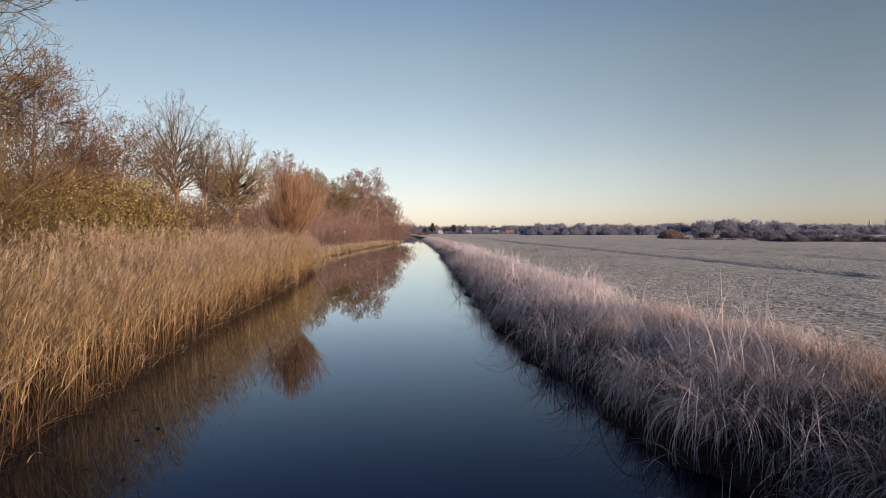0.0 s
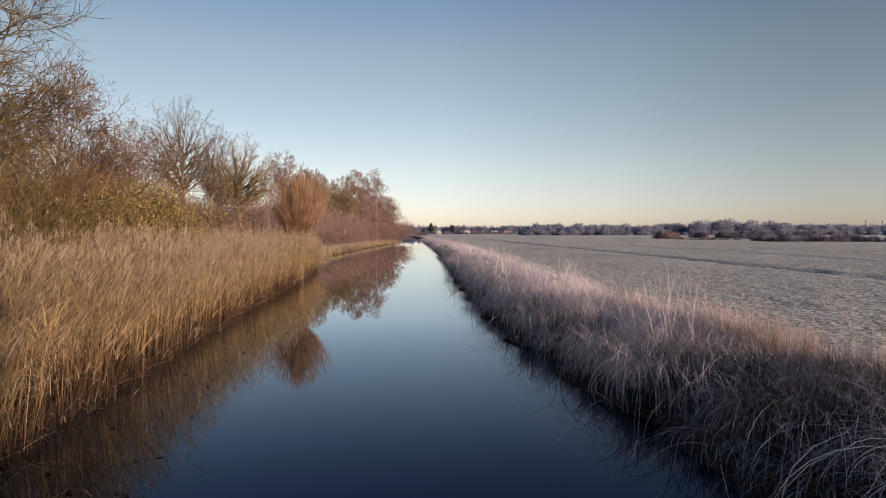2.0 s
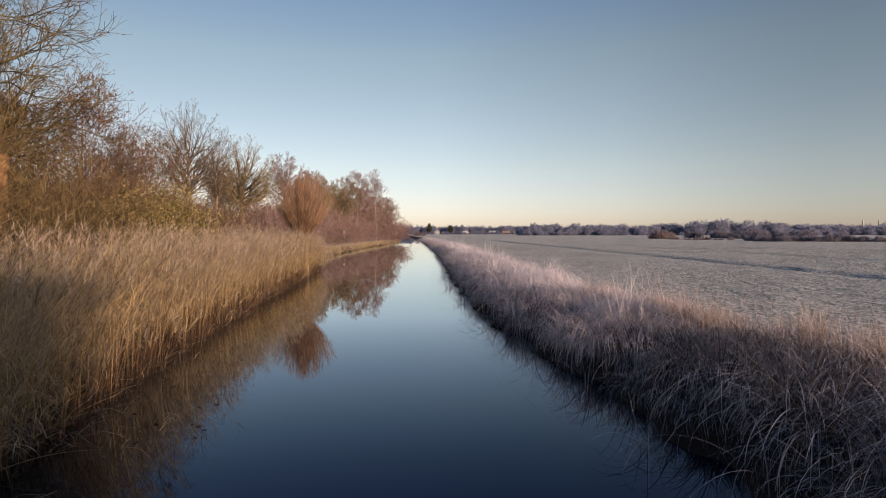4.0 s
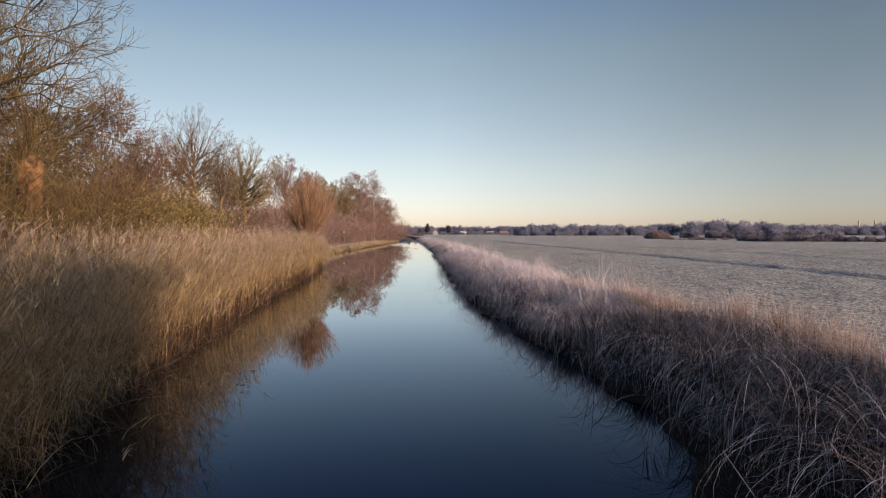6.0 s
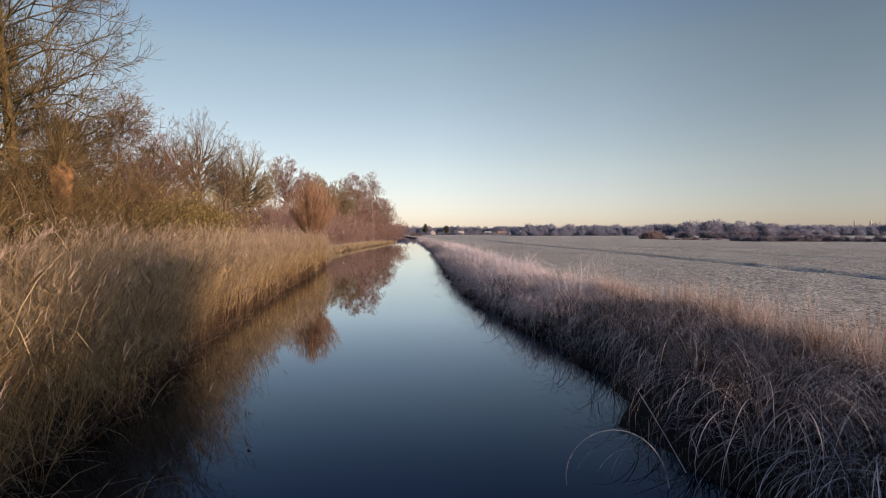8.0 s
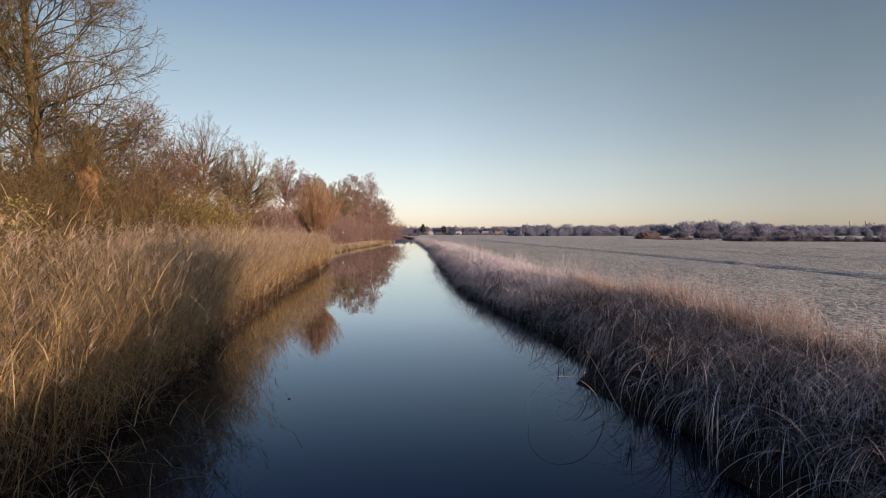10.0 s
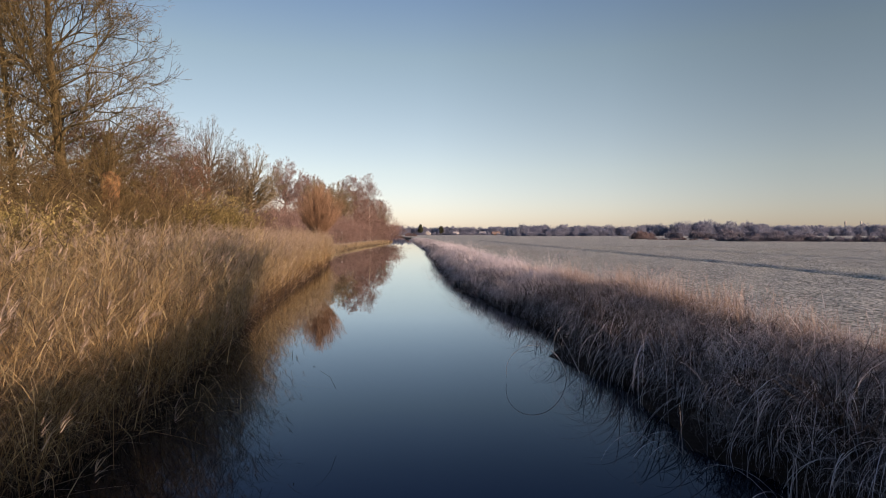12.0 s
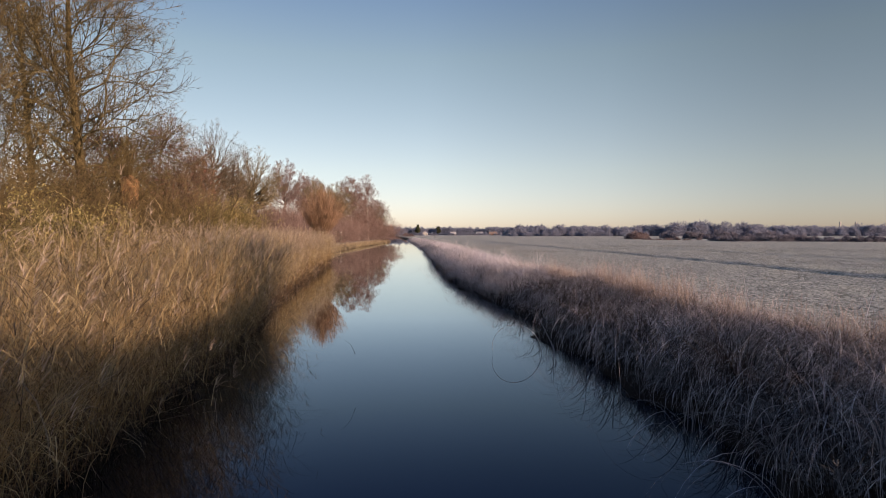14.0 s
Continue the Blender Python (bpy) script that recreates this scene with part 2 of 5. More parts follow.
def child(name, mesh, parent, label="", kind=""):
    ob = new(name, mesh)
    ob.parent = parent
    return tagged(ob, label, kind=kind)


def part(name, bm, mat, parent, label=""):
    me = bpy.data.meshes.new(name)
    bm.to_mesh(me)
    bm.free()
    me.materials.append(mat)
    return child(name, me, parent, label)


def thing(name, place, label, category, group="", kind="", turn=0.0, scale=1.0):
    ob = new(name)
    ob.empty_display_size = 0.2
    ob.matrix_basis = pose(*place, 0, 0, turn) @ Matrix.Scale(scale, 4)
    return tagged(ob, label, category, group, kind)


def blades(root, heading, lean, length, width, bend, segs, rng, frost_from=0.2, frost_to=1.0, twist=0.6, sag=1.0, patchy=0.0):
    """Tapered ribbons: each leaves its root, leaning towards its heading, and bows over by bend radians. Returns corners, quads, frost."""
    n = len(root)
    s = np.linspace(0, 1, segs + 1)
    ang = lean[:, None] + bend[:, None] * s[None, :] ** sag            # from the upright
    step = (length / segs)[:, None]
    mid = (ang[:, 1:] + ang[:, :-1]) / 2
    out = np.concatenate([np.zeros((n, 1)), np.cumsum(np.sin(mid) * step, 1)], 1)
    up = np.concatenate([np.zeros((n, 1)), np.cumsum(np.cos(mid) * step, 1)], 1)
    hx, hy = np.cos(heading)[:, None], np.sin(heading)[:, None]
    c = np.stack([root[:, 0:1] + out * hx, root[:, 1:2] + out * hy, root[:, 2:3] + up], 2)
    tw = heading + np.pi / 2 + rng.normal(0, twist, n)
    side = np.stack([np.cos(tw), np.sin(tw), np.zeros(n)], 1)[:, None, :]
    w = (width / 2)[:, None] * (1.02 - s[None, :] ** 1.6)
    a, b = c - side * w[:, :, None], c + side * w[:, :, None]
    v = np.stack([a, b], 2).reshape(-1, 3)
    k = (np.arange(n) * (segs + 1) * 2)[:, None] + (np.arange(segs) * 2)[None, :]
    q = np.stack([k, k + 1, k + 3, k + 2], 2).reshape(-1, 4)
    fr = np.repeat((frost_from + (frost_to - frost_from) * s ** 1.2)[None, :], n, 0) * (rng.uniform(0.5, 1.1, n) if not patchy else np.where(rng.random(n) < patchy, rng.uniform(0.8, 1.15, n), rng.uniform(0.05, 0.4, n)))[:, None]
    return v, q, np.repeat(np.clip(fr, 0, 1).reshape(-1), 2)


def merge(parts):
    v, q, f, base = [], [], [], 0
    for a, b, c in parts:
        v.append(a), q.append(b + base), f.append(c)
        base += len(a)
    return np.concatenate(v), np.concatenate(q), np.concatenate(f)


def tubes(segs, sides):
    """Open tapered tubes, one for each (x0,y0,z0,x1,y1,z1,r0,r1)."""
    s = np.asarray(segs, float)
    p, q = s[:, 0:3], s[:, 3:6]
    d = q - p
    d /= np.linalg.norm(d, axis=1)[:, None] + 1e-9
    ref = np.where(np.abs(d[:, 2:3]) > 0.9, np.array([[1.0, 0, 0]]), np.array([[0, 0, 1.0]]))
    u = np.cross(d, ref)
    u /= np.linalg.norm(u, axis=1)[:, None] + 1e-9
    w = np.cross(d, u)
    th = np.arange(sides) * 2 * np.pi / sides
    ring = u[:, None, :] * np.cos(th)[None, :, None] + w[:, None, :] * np.sin(th)[None, :, None]
    a = p[:, None, :] + ring * s[:, 6][:, None, None]
    b = q[:, None, :] + ring * s[:, 7][:, None, None]
    v = np.concatenate([a, b], 1).reshape(-1, 3)
    k = (np.arange(len(s)) * sides * 2)[:, None]
    i = np.arange(sides)[None, :]
    j = (i + 1) % sides
    f = np.stack([k + i, k + j, k + sides + j, k + sides + i], 2).reshape(-1, 4)
    return v, f


def spine(pts, radii, sides=10, wobble=0.06, seed=0):
    """One closed skin round a line of points."""
    r = random.Random(seed)
    v, f = [], []
    for k, (p, rad) in enumerate(zip(pts, radii)):
        for i in range(sides):
            a = i * 2 * math.pi / sides
            q = rad * (1 + r.uniform(-wobble, wobble))
            v.append((p[0] + math.cos(a) * q, p[1] + math.sin(a) * q, p[2]))
    for k in range(len(pts) - 1):
        for i in range(sides):
            a, b = k * sides + i, k * sides + (i + 1) % sides
            f.append((a, b, b + sides, a + sides))
    return np.array(v), np.array(f)


def slivers(segs, seed):
    """Thin flat twigs, each turned its own way."""
    s = np.asarray(segs, float)
    rng = np.random.default_rng(seed)
    p, q = s[:, 0:3], s[:, 3:6]
    u = np.cross(q - p, rng.normal(size=p.shape))
    u /= np.linalg.norm(u, axis=1)[:, None] + 1e-9
    a, b = u * s[:, 6:7] * 1.15, u * s[:, 7:8] * 1.15
    v = np.stack([p - a, p + a, q + b, q - b], 1).reshape(-1, 3)
    return v, np.arange(len(v)).reshape(-1, 4)


def leaf_quads(centres, size, rng):
    """Small bent leaves with random set, one quad folded in two triangles each."""
    n = len(centres)
    a = rng.normal(size=(n, 3))
    a /= np.linalg.norm(a, axis=1)[:, None]
    b = np.cross(a, rng.normal(size=(n, 3)))
    b /= np.linalg.norm(b, axis=1)[:, None]
    sz = (size * rng.uniform(0.6, 1.3, n))[:, None]
    v = np.stack([centres - a * sz, centres - b * sz * 0.45, centres + a * sz, centres + b * sz * 0.45], 1).reshape(-1, 3)
    f = np.arange(n * 4).reshape(-1, 4)
    return v, f


class Wood:
    """Grows limbs and twigs by splitting; keeps their pieces by thickness."""

    def __init__(self, seed):
        self.r = random.Random(seed)
        self.segs = []
        self.tips = []
        self.thin = 0.74

    def fork(self, p, d, length, rad, level, angle=0.5, up=0.06, shrink=0.8, least=0.006, side=0.5):
        """A branch that bends a little, forks at its end and bears side twigs."""
        r = self.r
        n = 1 if level == 0 else 2
        pts = [Vector(p)]
        dd = Vector(d).normalized()
        for k in range(n):
            dd = (dd + Vector((r.gauss(0, 0.1), r.gauss(0, 0.1), r.gauss(0, 0.1) + up))).normalized()
            q = pts[-1] + dd * (length / n)
            r0, r1 = max(least, rad * (1 - 0.22 * k / n)), max(least * 0.75, rad * (1 - 0.22 * (k + 1) / n))
            self.segs.append((*pts[-1], *q, r0, r1, 0 if level < 2 else level))
            pts.append(q)
        if level == 0:
            self.tips.append(pts[-1])
            return
        kids = 3 if r.random() < 0.35 else 2
        turn = r.uniform(0, 6.283)
        base = dd.orthogonal().normalized()
        for k in range(kids):
            axis = base.copy()
            axis.rotate(Matrix.Rotation(turn + k * 6.283 / kids + r.gauss(0, 0.3), 3, dd))
            a = angle * (r.uniform(0.35, 0.7) if k == 0 else r.uniform(0.7, 1.35))
            self.fork(pts[-1], dd * math.cos(a) + axis * math.sin(a) + Vector((0, 0, up)), length * shrink * r.uniform(0.75, 1.15), rad * self.thin, level - 1, angle, up, shrink, least, side)
        if level > 1 and r.random() < side:
            axis = base.copy()
            axis.rotate(Matrix.Rotation(r.uniform(0, 6.283), 3, dd))
            self.fork(pts[1], dd * 0.6 + axis * 0.7 + Vector((0, 0, up)), length * shrink * 0.8, rad * 0.5, level - 2, angle, up, shrink, least, side)

    def twigwork(self, thick=99.0):
        """Branches no thicker than thick; the last twigs are slivers."""
        a = tubes([s[:8] for s in self.segs if s[6] <= thick and s[8] > 0], 3)
        b = slivers([s[:8] for s in self.segs if s[6] <= thick and s[8] == 0], self.r.randint(0, 9999))
        return np.concatenate([a[0], b[0]]), np.concatenate([a[1], b[1] + len(a[0])])


def interp(rows):
    ys, xs = [r[0] for r in rows], [r[1] for r in rows]
    return lambda y: np.interp(y, ys, xs)


# ---- the plan: the waterlines of both banks, by the distance along the canal ----
left_edge = interp([(-60, -3.1), (-8, -3.1), (-3, -3.25), (1, -3.55), (5, -4.05), (12, -4.55), (24, -5.0), (31, -5.5), (38, -6.5), (53, -7.4), (80, -6.2), (111, -4.2), (130, -3.2), (200, -4.5), (420, -14)])
right_edge = interp([(-60, 2.9), (-8, 2.8), (-4, 2.7), (-1, 2.45), (0.5, 2.5), (1.8, 2.8), (3, 2.8), (4.2, 2.6), (5.5, 2.45), (8, 2.2), (12, 1.85), (20, 1.8), (30, 1.95), (50, 2.15), (80, 2.2), (160, 1.4), (200, 0.4), (420, -8)])
right_line = right_edge


def right_edge(y):
    """The grassy bank wanders a little about its line."""
    y = np.asarray(y, float)
    return right_line(y) + np.where(np.abs(y) < 45, 0.15 * np.sin(1.7 * y) + 0.10 * np.sin(4.1 * y + 0.5), 0)


def ground_z(x, y):
    """Height of the ground: canal bed, two banks, the meadow with shallow field drains."""
    l, r = left_edge(y), right_edge(y)
    dr, dl = x - r, l - x
    z = np.where(dr > 0, 0.52 * (1 - np.exp(-(np.maximum(dr, 0) / 0.85) ** 1.25)), np.where(dl > 0, 0.40 * (1 - np.exp(-np.maximum(dl, 0) / 1.2)), -0.9 * np.minimum(1, np.minimum(-dr, -dl) / 0.8)))
    z = z + np.where(dr > 0, (0.10 + 0.02 * np.sin(y * 1.9)) * np.interp(y, [-60, -3, 3, 10, 30], [1, 1.1, 1.15, 0.3, 0.1]) * np.exp(-((dr - 2.4) / 0.7) ** 2), 0)      # a turf ridge along the bank
    for c, w, d in ((16.8, 0.7, 0.2), (27.5, 0.9, 0.12), (41.0, 1.2, 0.16)):
        z = z - d * np.exp(-((x - c - 0.4 * np.sin(y * 0.05)) / w) ** 2)
    return z


def build_ground():
    near_x = np.concatenate([np.arange(-14, -7, 0.5), np.arange(-7, 6, 0.25), np.arange(6, 34, 0.4)])
    xs = np.concatenate([[-4000, -1500, -600, -300, -150, -90, -60, -45, -35, -28, -22, -18, -16], near_x, np.arange(34, 75, 1.2), [80, 90, 110, 140, 190, 260, 400, 700, 1500, 4000]])
    ys = np.concatenate([[-4000, -1000, -300, -120, -60, -40, -30, -24, -20], np.arange(-17, 30, 0.4), np.arange(30, 80, 0.8), np.arange(80, 200, 3), [210, 225, 245, 270, 300, 340, 400, 500, 700, 1000, 2000, 4000]])
    X, Y = np.meshgrid(xs, ys)
    Z = ground_z(X, Y)
    flat = [noise.noise((x * 0.9, y * 0.6, 0)) * 0.06 + noise.noise((x * 0.16, y * 0.11, 5)) * 0.07 if abs(x) < 100 and -40 < y < 200 else 0.0 for x, y in zip(X.ravel(), Y.ravel())]
    Z = Z + np.array(flat).reshape(Z.shape) * np.clip(Z * 3, 0, 1)
    v = np.stack([X, Y, Z], 2).reshape(-1, 3)
    w = len(xs)
    i, j = np.meshgrid(np.arange(w - 1), np.arange(len(ys) - 1))
    k = (j * w + i).ravel()
    off = np.maximum(X - right_edge(Y), left_edge(Y) - X)
    turf = np.clip((off - 1.3) / 1.7, 0, 1).ravel()
    ob = new("ground", mesh_from("ground", v, np.stack([k, k + 1, k + w + 1, k + w], 1), M_GROUND, turf, smooth=True))
    tagged(ob, "frosted grey-green meadow ground with low canal banks", "ground", kind="structure")


def build_water():
    ys = np.array([-60, -8, 0, 5, 12, 24, 31, 38, 53, 80, 111, 130, 200, 420], float)
    v = np.concatenate([np.stack([left_edge(ys) - 1.0, ys, ys * 0], 1), np.stack([right_edge(ys) + 1.0, ys, ys * 0], 1)])
    n = len(ys)
    k = np.arange(n - 1)
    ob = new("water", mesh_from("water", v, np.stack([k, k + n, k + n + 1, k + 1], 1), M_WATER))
    tagged(ob, "still dark canal water mirroring the sky", "water", kind="structure")


build_ground()
build_water()

# ---- the reed bed on one bank ----


def build_reeds():
    rng = np.random.default_rng(3)
    bed = thing("reed_bed", (0, 0, 0), "dense straw-coloured winter reed bed with feathery plumes at the water", "reeds", kind="stuff")

    def spots(n, y0, y1, w0, w1):
        y = rng.uniform(y0, y1, n)
        d = w0 + (w1 - w0) * rng.random(n) ** 1.2
        end = np.clip((34.5 - y) / 5, 0.1, 1)
        return np.stack([left_edge(y) - d * end + rng.normal(0, 0.08, n), y, np.zeros(n)], 1)

    root = np.concatenate([spots(6800, -14, 34, -0.08, 0.9), spots(7600, -14, 34, 0.6, 4.2), spots(2600, -14, 4, 0.0, 3.0)])
    n = len(root)
    root[:, 2] = np.maximum(-0.1, ground_z(root[:, 0], root[:, 1]) - 0.03)
    clump = np.array([noise.noise((x * 0.4, y * 0.42, 2)) + 0.5 * noise.noise((x * 1.3, y * 1.2, 4)) for x, y, z in root])
    h = (1.90 + 0.5 * clump + rng.normal(0, 0.17, n)) * np.where(rng.random(n) < 0.15, 0.75, np.where(rng.random(n) < 0.06, 1.14, 1.0))
    h *= np.interp(root[:, 1], [-10, -3, 3, 8, 14, 26, 34], [1.0, 1.0, 0.93, 0.87, 0.9, 1.0, 0.7])
    front = np.clip((root[:, 0] - left_edge(root[:, 1])) * 2 + 1, 0, 1)
    near = np.interp(root[:, 1], [-2, 6], [1.0, 0.0])              # wind-bowed towards the water at this end
    head = np.where(rng.random(n) < 0.5 + 0.2 * front, rng.normal(0.4, 0.9, n), rng.uniform(0, 6.283, n))
    lean = np.abs(rng.normal(0.05, 0.10, n)) + 0.03 * front + near * np.abs(rng.normal(0.06, 0.12, n)) + np.where(rng.random(n) < 0.05, rng.uniform(0.2, 0.9, n), 0)
    bend = np.abs(rng.normal(0.2, 0.2, n)) + near * np.abs(rng.normal(0.5, 0.45, n)) * (1 - 0.4 * front)
    t = blades(root, head, lean, h, rng.uniform(0.0045, 0.0075, n), bend, 6, rng, 0.0, 1.0)
    foot = np.tile(np.repeat(np.clip(np.linspace(0, 1, 7) * 2.7 - 0.35, 0, 1), 2), n) ** np.repeat(1 - 0.65 * np.interp(root[:, 1], [1.5, 4], [1, 0]), 14)        # shade painted in: near-black at the foot, straw above
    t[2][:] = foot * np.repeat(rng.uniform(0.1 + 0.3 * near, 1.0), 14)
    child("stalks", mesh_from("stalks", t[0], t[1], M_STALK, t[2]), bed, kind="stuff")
    deep = left_edge(root[:, 1]) - root[:, 0]
    bits = []
    for rows, per, segs in ((np.nonzero((deep < 1.0) & (root[:, 1] < 8))[0], 12, 4), (np.nonzero((deep < 1.0) & (root[:, 1] >= 8))[0], 6, 3), (np.nonzero(deep >= 1.0)[0], 4, 2)):
        idx = np.repeat(rows, per)
        low = np.interp(root[idx, 1], [2, 5], [0.1, 0.42])
        f = low + (0.97 - low) * rng.random(len(idx)) ** 0.8
        ang = lean[idx] + bend[idx] * f / 2
        base = root[idx] + np.stack([np.cos(head[idx]) * np.sin(ang), np.sin(head[idx]) * np.sin(ang), np.cos(ang)], 1) * (h[idx] * f)[:, None]
        wild = near[idx]
        bits.append(blades(base, head[idx] + rng.normal(0, 1.1 + 0.9 * wild), rng.uniform(0.2, 0.7 + 0.4 * wild), rng.uniform(0.18, 0.55 + 0.2 * wild), rng.uniform(0.0032, 0.0066, len(idx)) * (1 + 0.035 * root[idx, 1].clip(0)), rng.uniform(0.6, 1.9, len(idx)) + 0.9 * (1 - f), segs, rng, 0.0, 0.5))
        bits[-1][2][:] *= np.repeat(np.interp(root[idx, 1], [-4, -1.5, 0.5, 3, 5, 10], [0.9, 1.1, 2.1, 2.1, 1.2, 2.4]), (segs + 1) * 2)       # more rime further along
    v = merge(bits)
    child("leaves", mesh_from("reed_leaves", v[0], v[1], M_RLEAF, v[2]), bed, "papery curled reed leaves", kind="stuff")
    # broken litter at the foot of the stalks, dark to paint in waterline shade
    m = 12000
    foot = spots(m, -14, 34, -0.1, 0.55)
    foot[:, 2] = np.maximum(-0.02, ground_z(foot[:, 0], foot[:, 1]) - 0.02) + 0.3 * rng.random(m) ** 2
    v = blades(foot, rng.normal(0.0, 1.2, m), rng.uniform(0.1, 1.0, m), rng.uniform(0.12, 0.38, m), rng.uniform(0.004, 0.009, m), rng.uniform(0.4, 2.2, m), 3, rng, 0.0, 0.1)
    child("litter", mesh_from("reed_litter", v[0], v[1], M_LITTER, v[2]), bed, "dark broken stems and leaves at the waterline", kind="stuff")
    # plumes
    pick = np.nonzero(rng.random(n) < np.interp(root[:, 1], [-2, 7, 14], [0.12, 0.35, 0.75]))[0]
    ang = lean[pick] + bend[pick] * 0.5
    top = root[pick] + np.stack([np.cos(head[pick]) * np.sin(ang), np.sin(head[pick]) * np.sin(ang), np.cos(ang)], 1) * (h[pick] * 0.96)[:, None]
    per = 9
    idx = np.repeat(np.arange(len(pick)), per)
    b = top[idx] + np.array([0, 0, 1]) * rng.uniform(-0.04, 0.12, len(idx))[:, None]
    v = blades(b, head[pick][idx] + rng.normal(0, 0.5, len(idx)), rng.uniform(0.15, 0.8, len(idx)), rng.uniform(0.07, 0.2, len(idx)), rng.uniform(0.004, 0.008, len(idx)), rng.uniform(0.5, 1.7, len(idx)), 2, rng)
    # big drooping plumes at the near end
    pick = np.nonzero((root[:, 1] < 5) & (rng.random(n) < 0.035) & (h > 1.8))[0]
    ang = lean[pick] + bend[pick] * 0.5
    top = root[pick] + np.stack([np.cos(head[pick]) * np.sin(ang), np.sin(head[pick]) * np.sin(ang), np.cos(ang)], 1) * (h[pick] * 0.95)[:, None]
    idx = np.repeat(np.arange(len(pick)), 46)
    u = rng.random(len(idx))
    sway = rng.uniform(0.1, 0.2, len(pick))[idx]
    b = top[idx] + np.stack([np.cos(head[pick][idx]) * u * sway, np.sin(head[pick][idx]) * u * sway, 0.22 * u - 0.12 * u * u], 1)
    w = blades(b, head[pick][idx] + rng.normal(0, 0.7, len(idx)), rng.uniform(0.3, 1.0, len(idx)), rng.uniform(0.06, 0.15, len(idx)) * (1.15 - 0.6 * u), rng.uniform(0.003, 0.006, len(idx)), rng.uniform(0.6, 1.6, len(idx)), 3, rng)
    v = merge([v, w])
    child("plumes", mesh_from("reed_plumes", v[0], v[1], M_PLUME), bed, "feathery grey-brown reed plumes", kind="stuff")


build_reeds()

# ---- the frosted grass of the other bank ----


def build_bank_grass():
    rng = np.random.default_rng(5)
    bits = []
    # curling mops of fine grass on the crest: clumps, blades in each, from y, to y, from the edge, to, lengths, width, pieces, spread
    for m, per, y0, y1, w0, w1, len0, len1, wid, segs, wide in (
            (700, 15, -13, 6, 1.5, 2.5, 0.45, 1.0, 0.0072, 8, 0.06),
            (950, 15, 6, 16, 1.1, 2.8, 0.4, 1.0, 0.0105, 8, 0.07),
            (420, 9, -13, 16, 2.6, 4.2, 0.12, 0.34, 0.006, 5, 0.12),
            (1500, 14, 16, 60, 0.8, 3.0, 0.45, 1.05, 0.02, 6, 0.1),
            (700, 10, 60, 170, -0.05, 4.0, 0.4, 0.8, 0.035, 3, 0.25)):
        cy, cd = rng.uniform(y0, y1, m), rng.uniform(w0, w1, m)
        cx = right_edge(cy) + cd
        tall = np.array([noise.noise((a * 0.8, b * 0.5, 9)) for a, b in zip(cx, cy)])
        keep = tall + rng.normal(0, 0.25, m) > -0.5
        cx, cy, tall = cx[keep], cy[keep], tall[keep]
        size, white, swirl = (1 + 0.8 * tall) * rng.uniform(0.75, 1.25, len(cx)), rng.uniform(0.8, 1.8, len(cx)), rng.uniform(0, 6.283, len(cx))
        i = np.repeat(np.arange(len(cx)), per)
        n = len(i)
        ox, oy = rng.normal(0, wide, n), rng.normal(0, wide, n)
        x, y = cx[i] + ox, cy[i] + oy
        head = np.where(rng.random(n) < 0.55, np.arctan2(oy, ox), swirl[i]) + rng.normal(0, 0.6, n)
        b = blades(np.stack([x, y, ground_z(x, y) - 0.03], 1), head, np.abs(rng.normal(0.12, 0.16, n)), rng.uniform(len0, len1, n) * size[i],
                   rng.uniform(0.6, 1.5, n) * wid, np.where(rng.random(n) < 0.96, rng.uniform(2.4, 4.4, n), rng.uniform(0.2, 1.2, n)), segs, rng, -0.6 if y1 <= 6 else 0.3, 1.8, sag=1.15)
        b[2][:] *= np.repeat((white * np.interp(cy, [-4, -1, 4, 8, 14], [0.9, 0.4, 0.45, 0.75, 1.1]))[i], (segs + 1) * 2)       # shade painted in: less white along the near bank
        bits.append(b)
    v, q, f = merge(bits)
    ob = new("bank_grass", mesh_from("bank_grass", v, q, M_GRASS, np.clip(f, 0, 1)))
    tagged(ob, "shaggy dead bank grass white with hoar frost", "grass", kind="stuff")
    # a stand of upright straw-coloured grass along the crest
    m, per = 760, 15
    cy = rng.uniform(-13, 11, m)
    cx = right_line(cy) + np.interp(cy, [-8, 0], [2.35, 2.0]) + rng.uniform(0, 0.95, m)
    tall = np.array([noise.noise((a * 0.6, b * 0.7, 21)) for a, b in zip(cx, cy)])
    keep = tall + rng.normal(0, 0.15, m) > -0.3
    cx, cy, tall = cx[keep], cy[keep], tall[keep] + np.interp(cy[keep], [-8, -2, 3.5, 8], [-0.15, 0.0, 0.0, -0.5])
    i = np.repeat(np.arange(len(cx)), per)
    n = len(i)
    x, y = cx[i] + rng.normal(0, 0.08, n), cy[i] + rng.normal(0, 0.1, n)
    t = blades(np.stack([x, y, ground_z(x, y) - 0.03], 1), rng.uniform(0, 6.283, n), np.abs(rng.normal(0.06, 0.1, n)), rng.uniform(0.42, 0.85, n) * (1.05 + 0.75 * tall[i]),
               rng.uniform(0.0035, 0.008, n), np.where(rng.random(n) < 0.4, rng.uniform(0.1, 0.8, n), rng.uniform(1.4, 3.4, n)), 7, rng, -0.2, 1.1, sag=1.6)
    ob = new("crest_grass", mesh_from("crest_grass", t[0], t[1], M_STRAW, t[2]))
    tagged(ob, "upright straw-coloured dead grass along the bank crest", "grass", kind="stuff")
    bits = []
    # matted thatch added under the tussocks, near-black to paint shade into the gaps
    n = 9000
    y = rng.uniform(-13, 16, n)
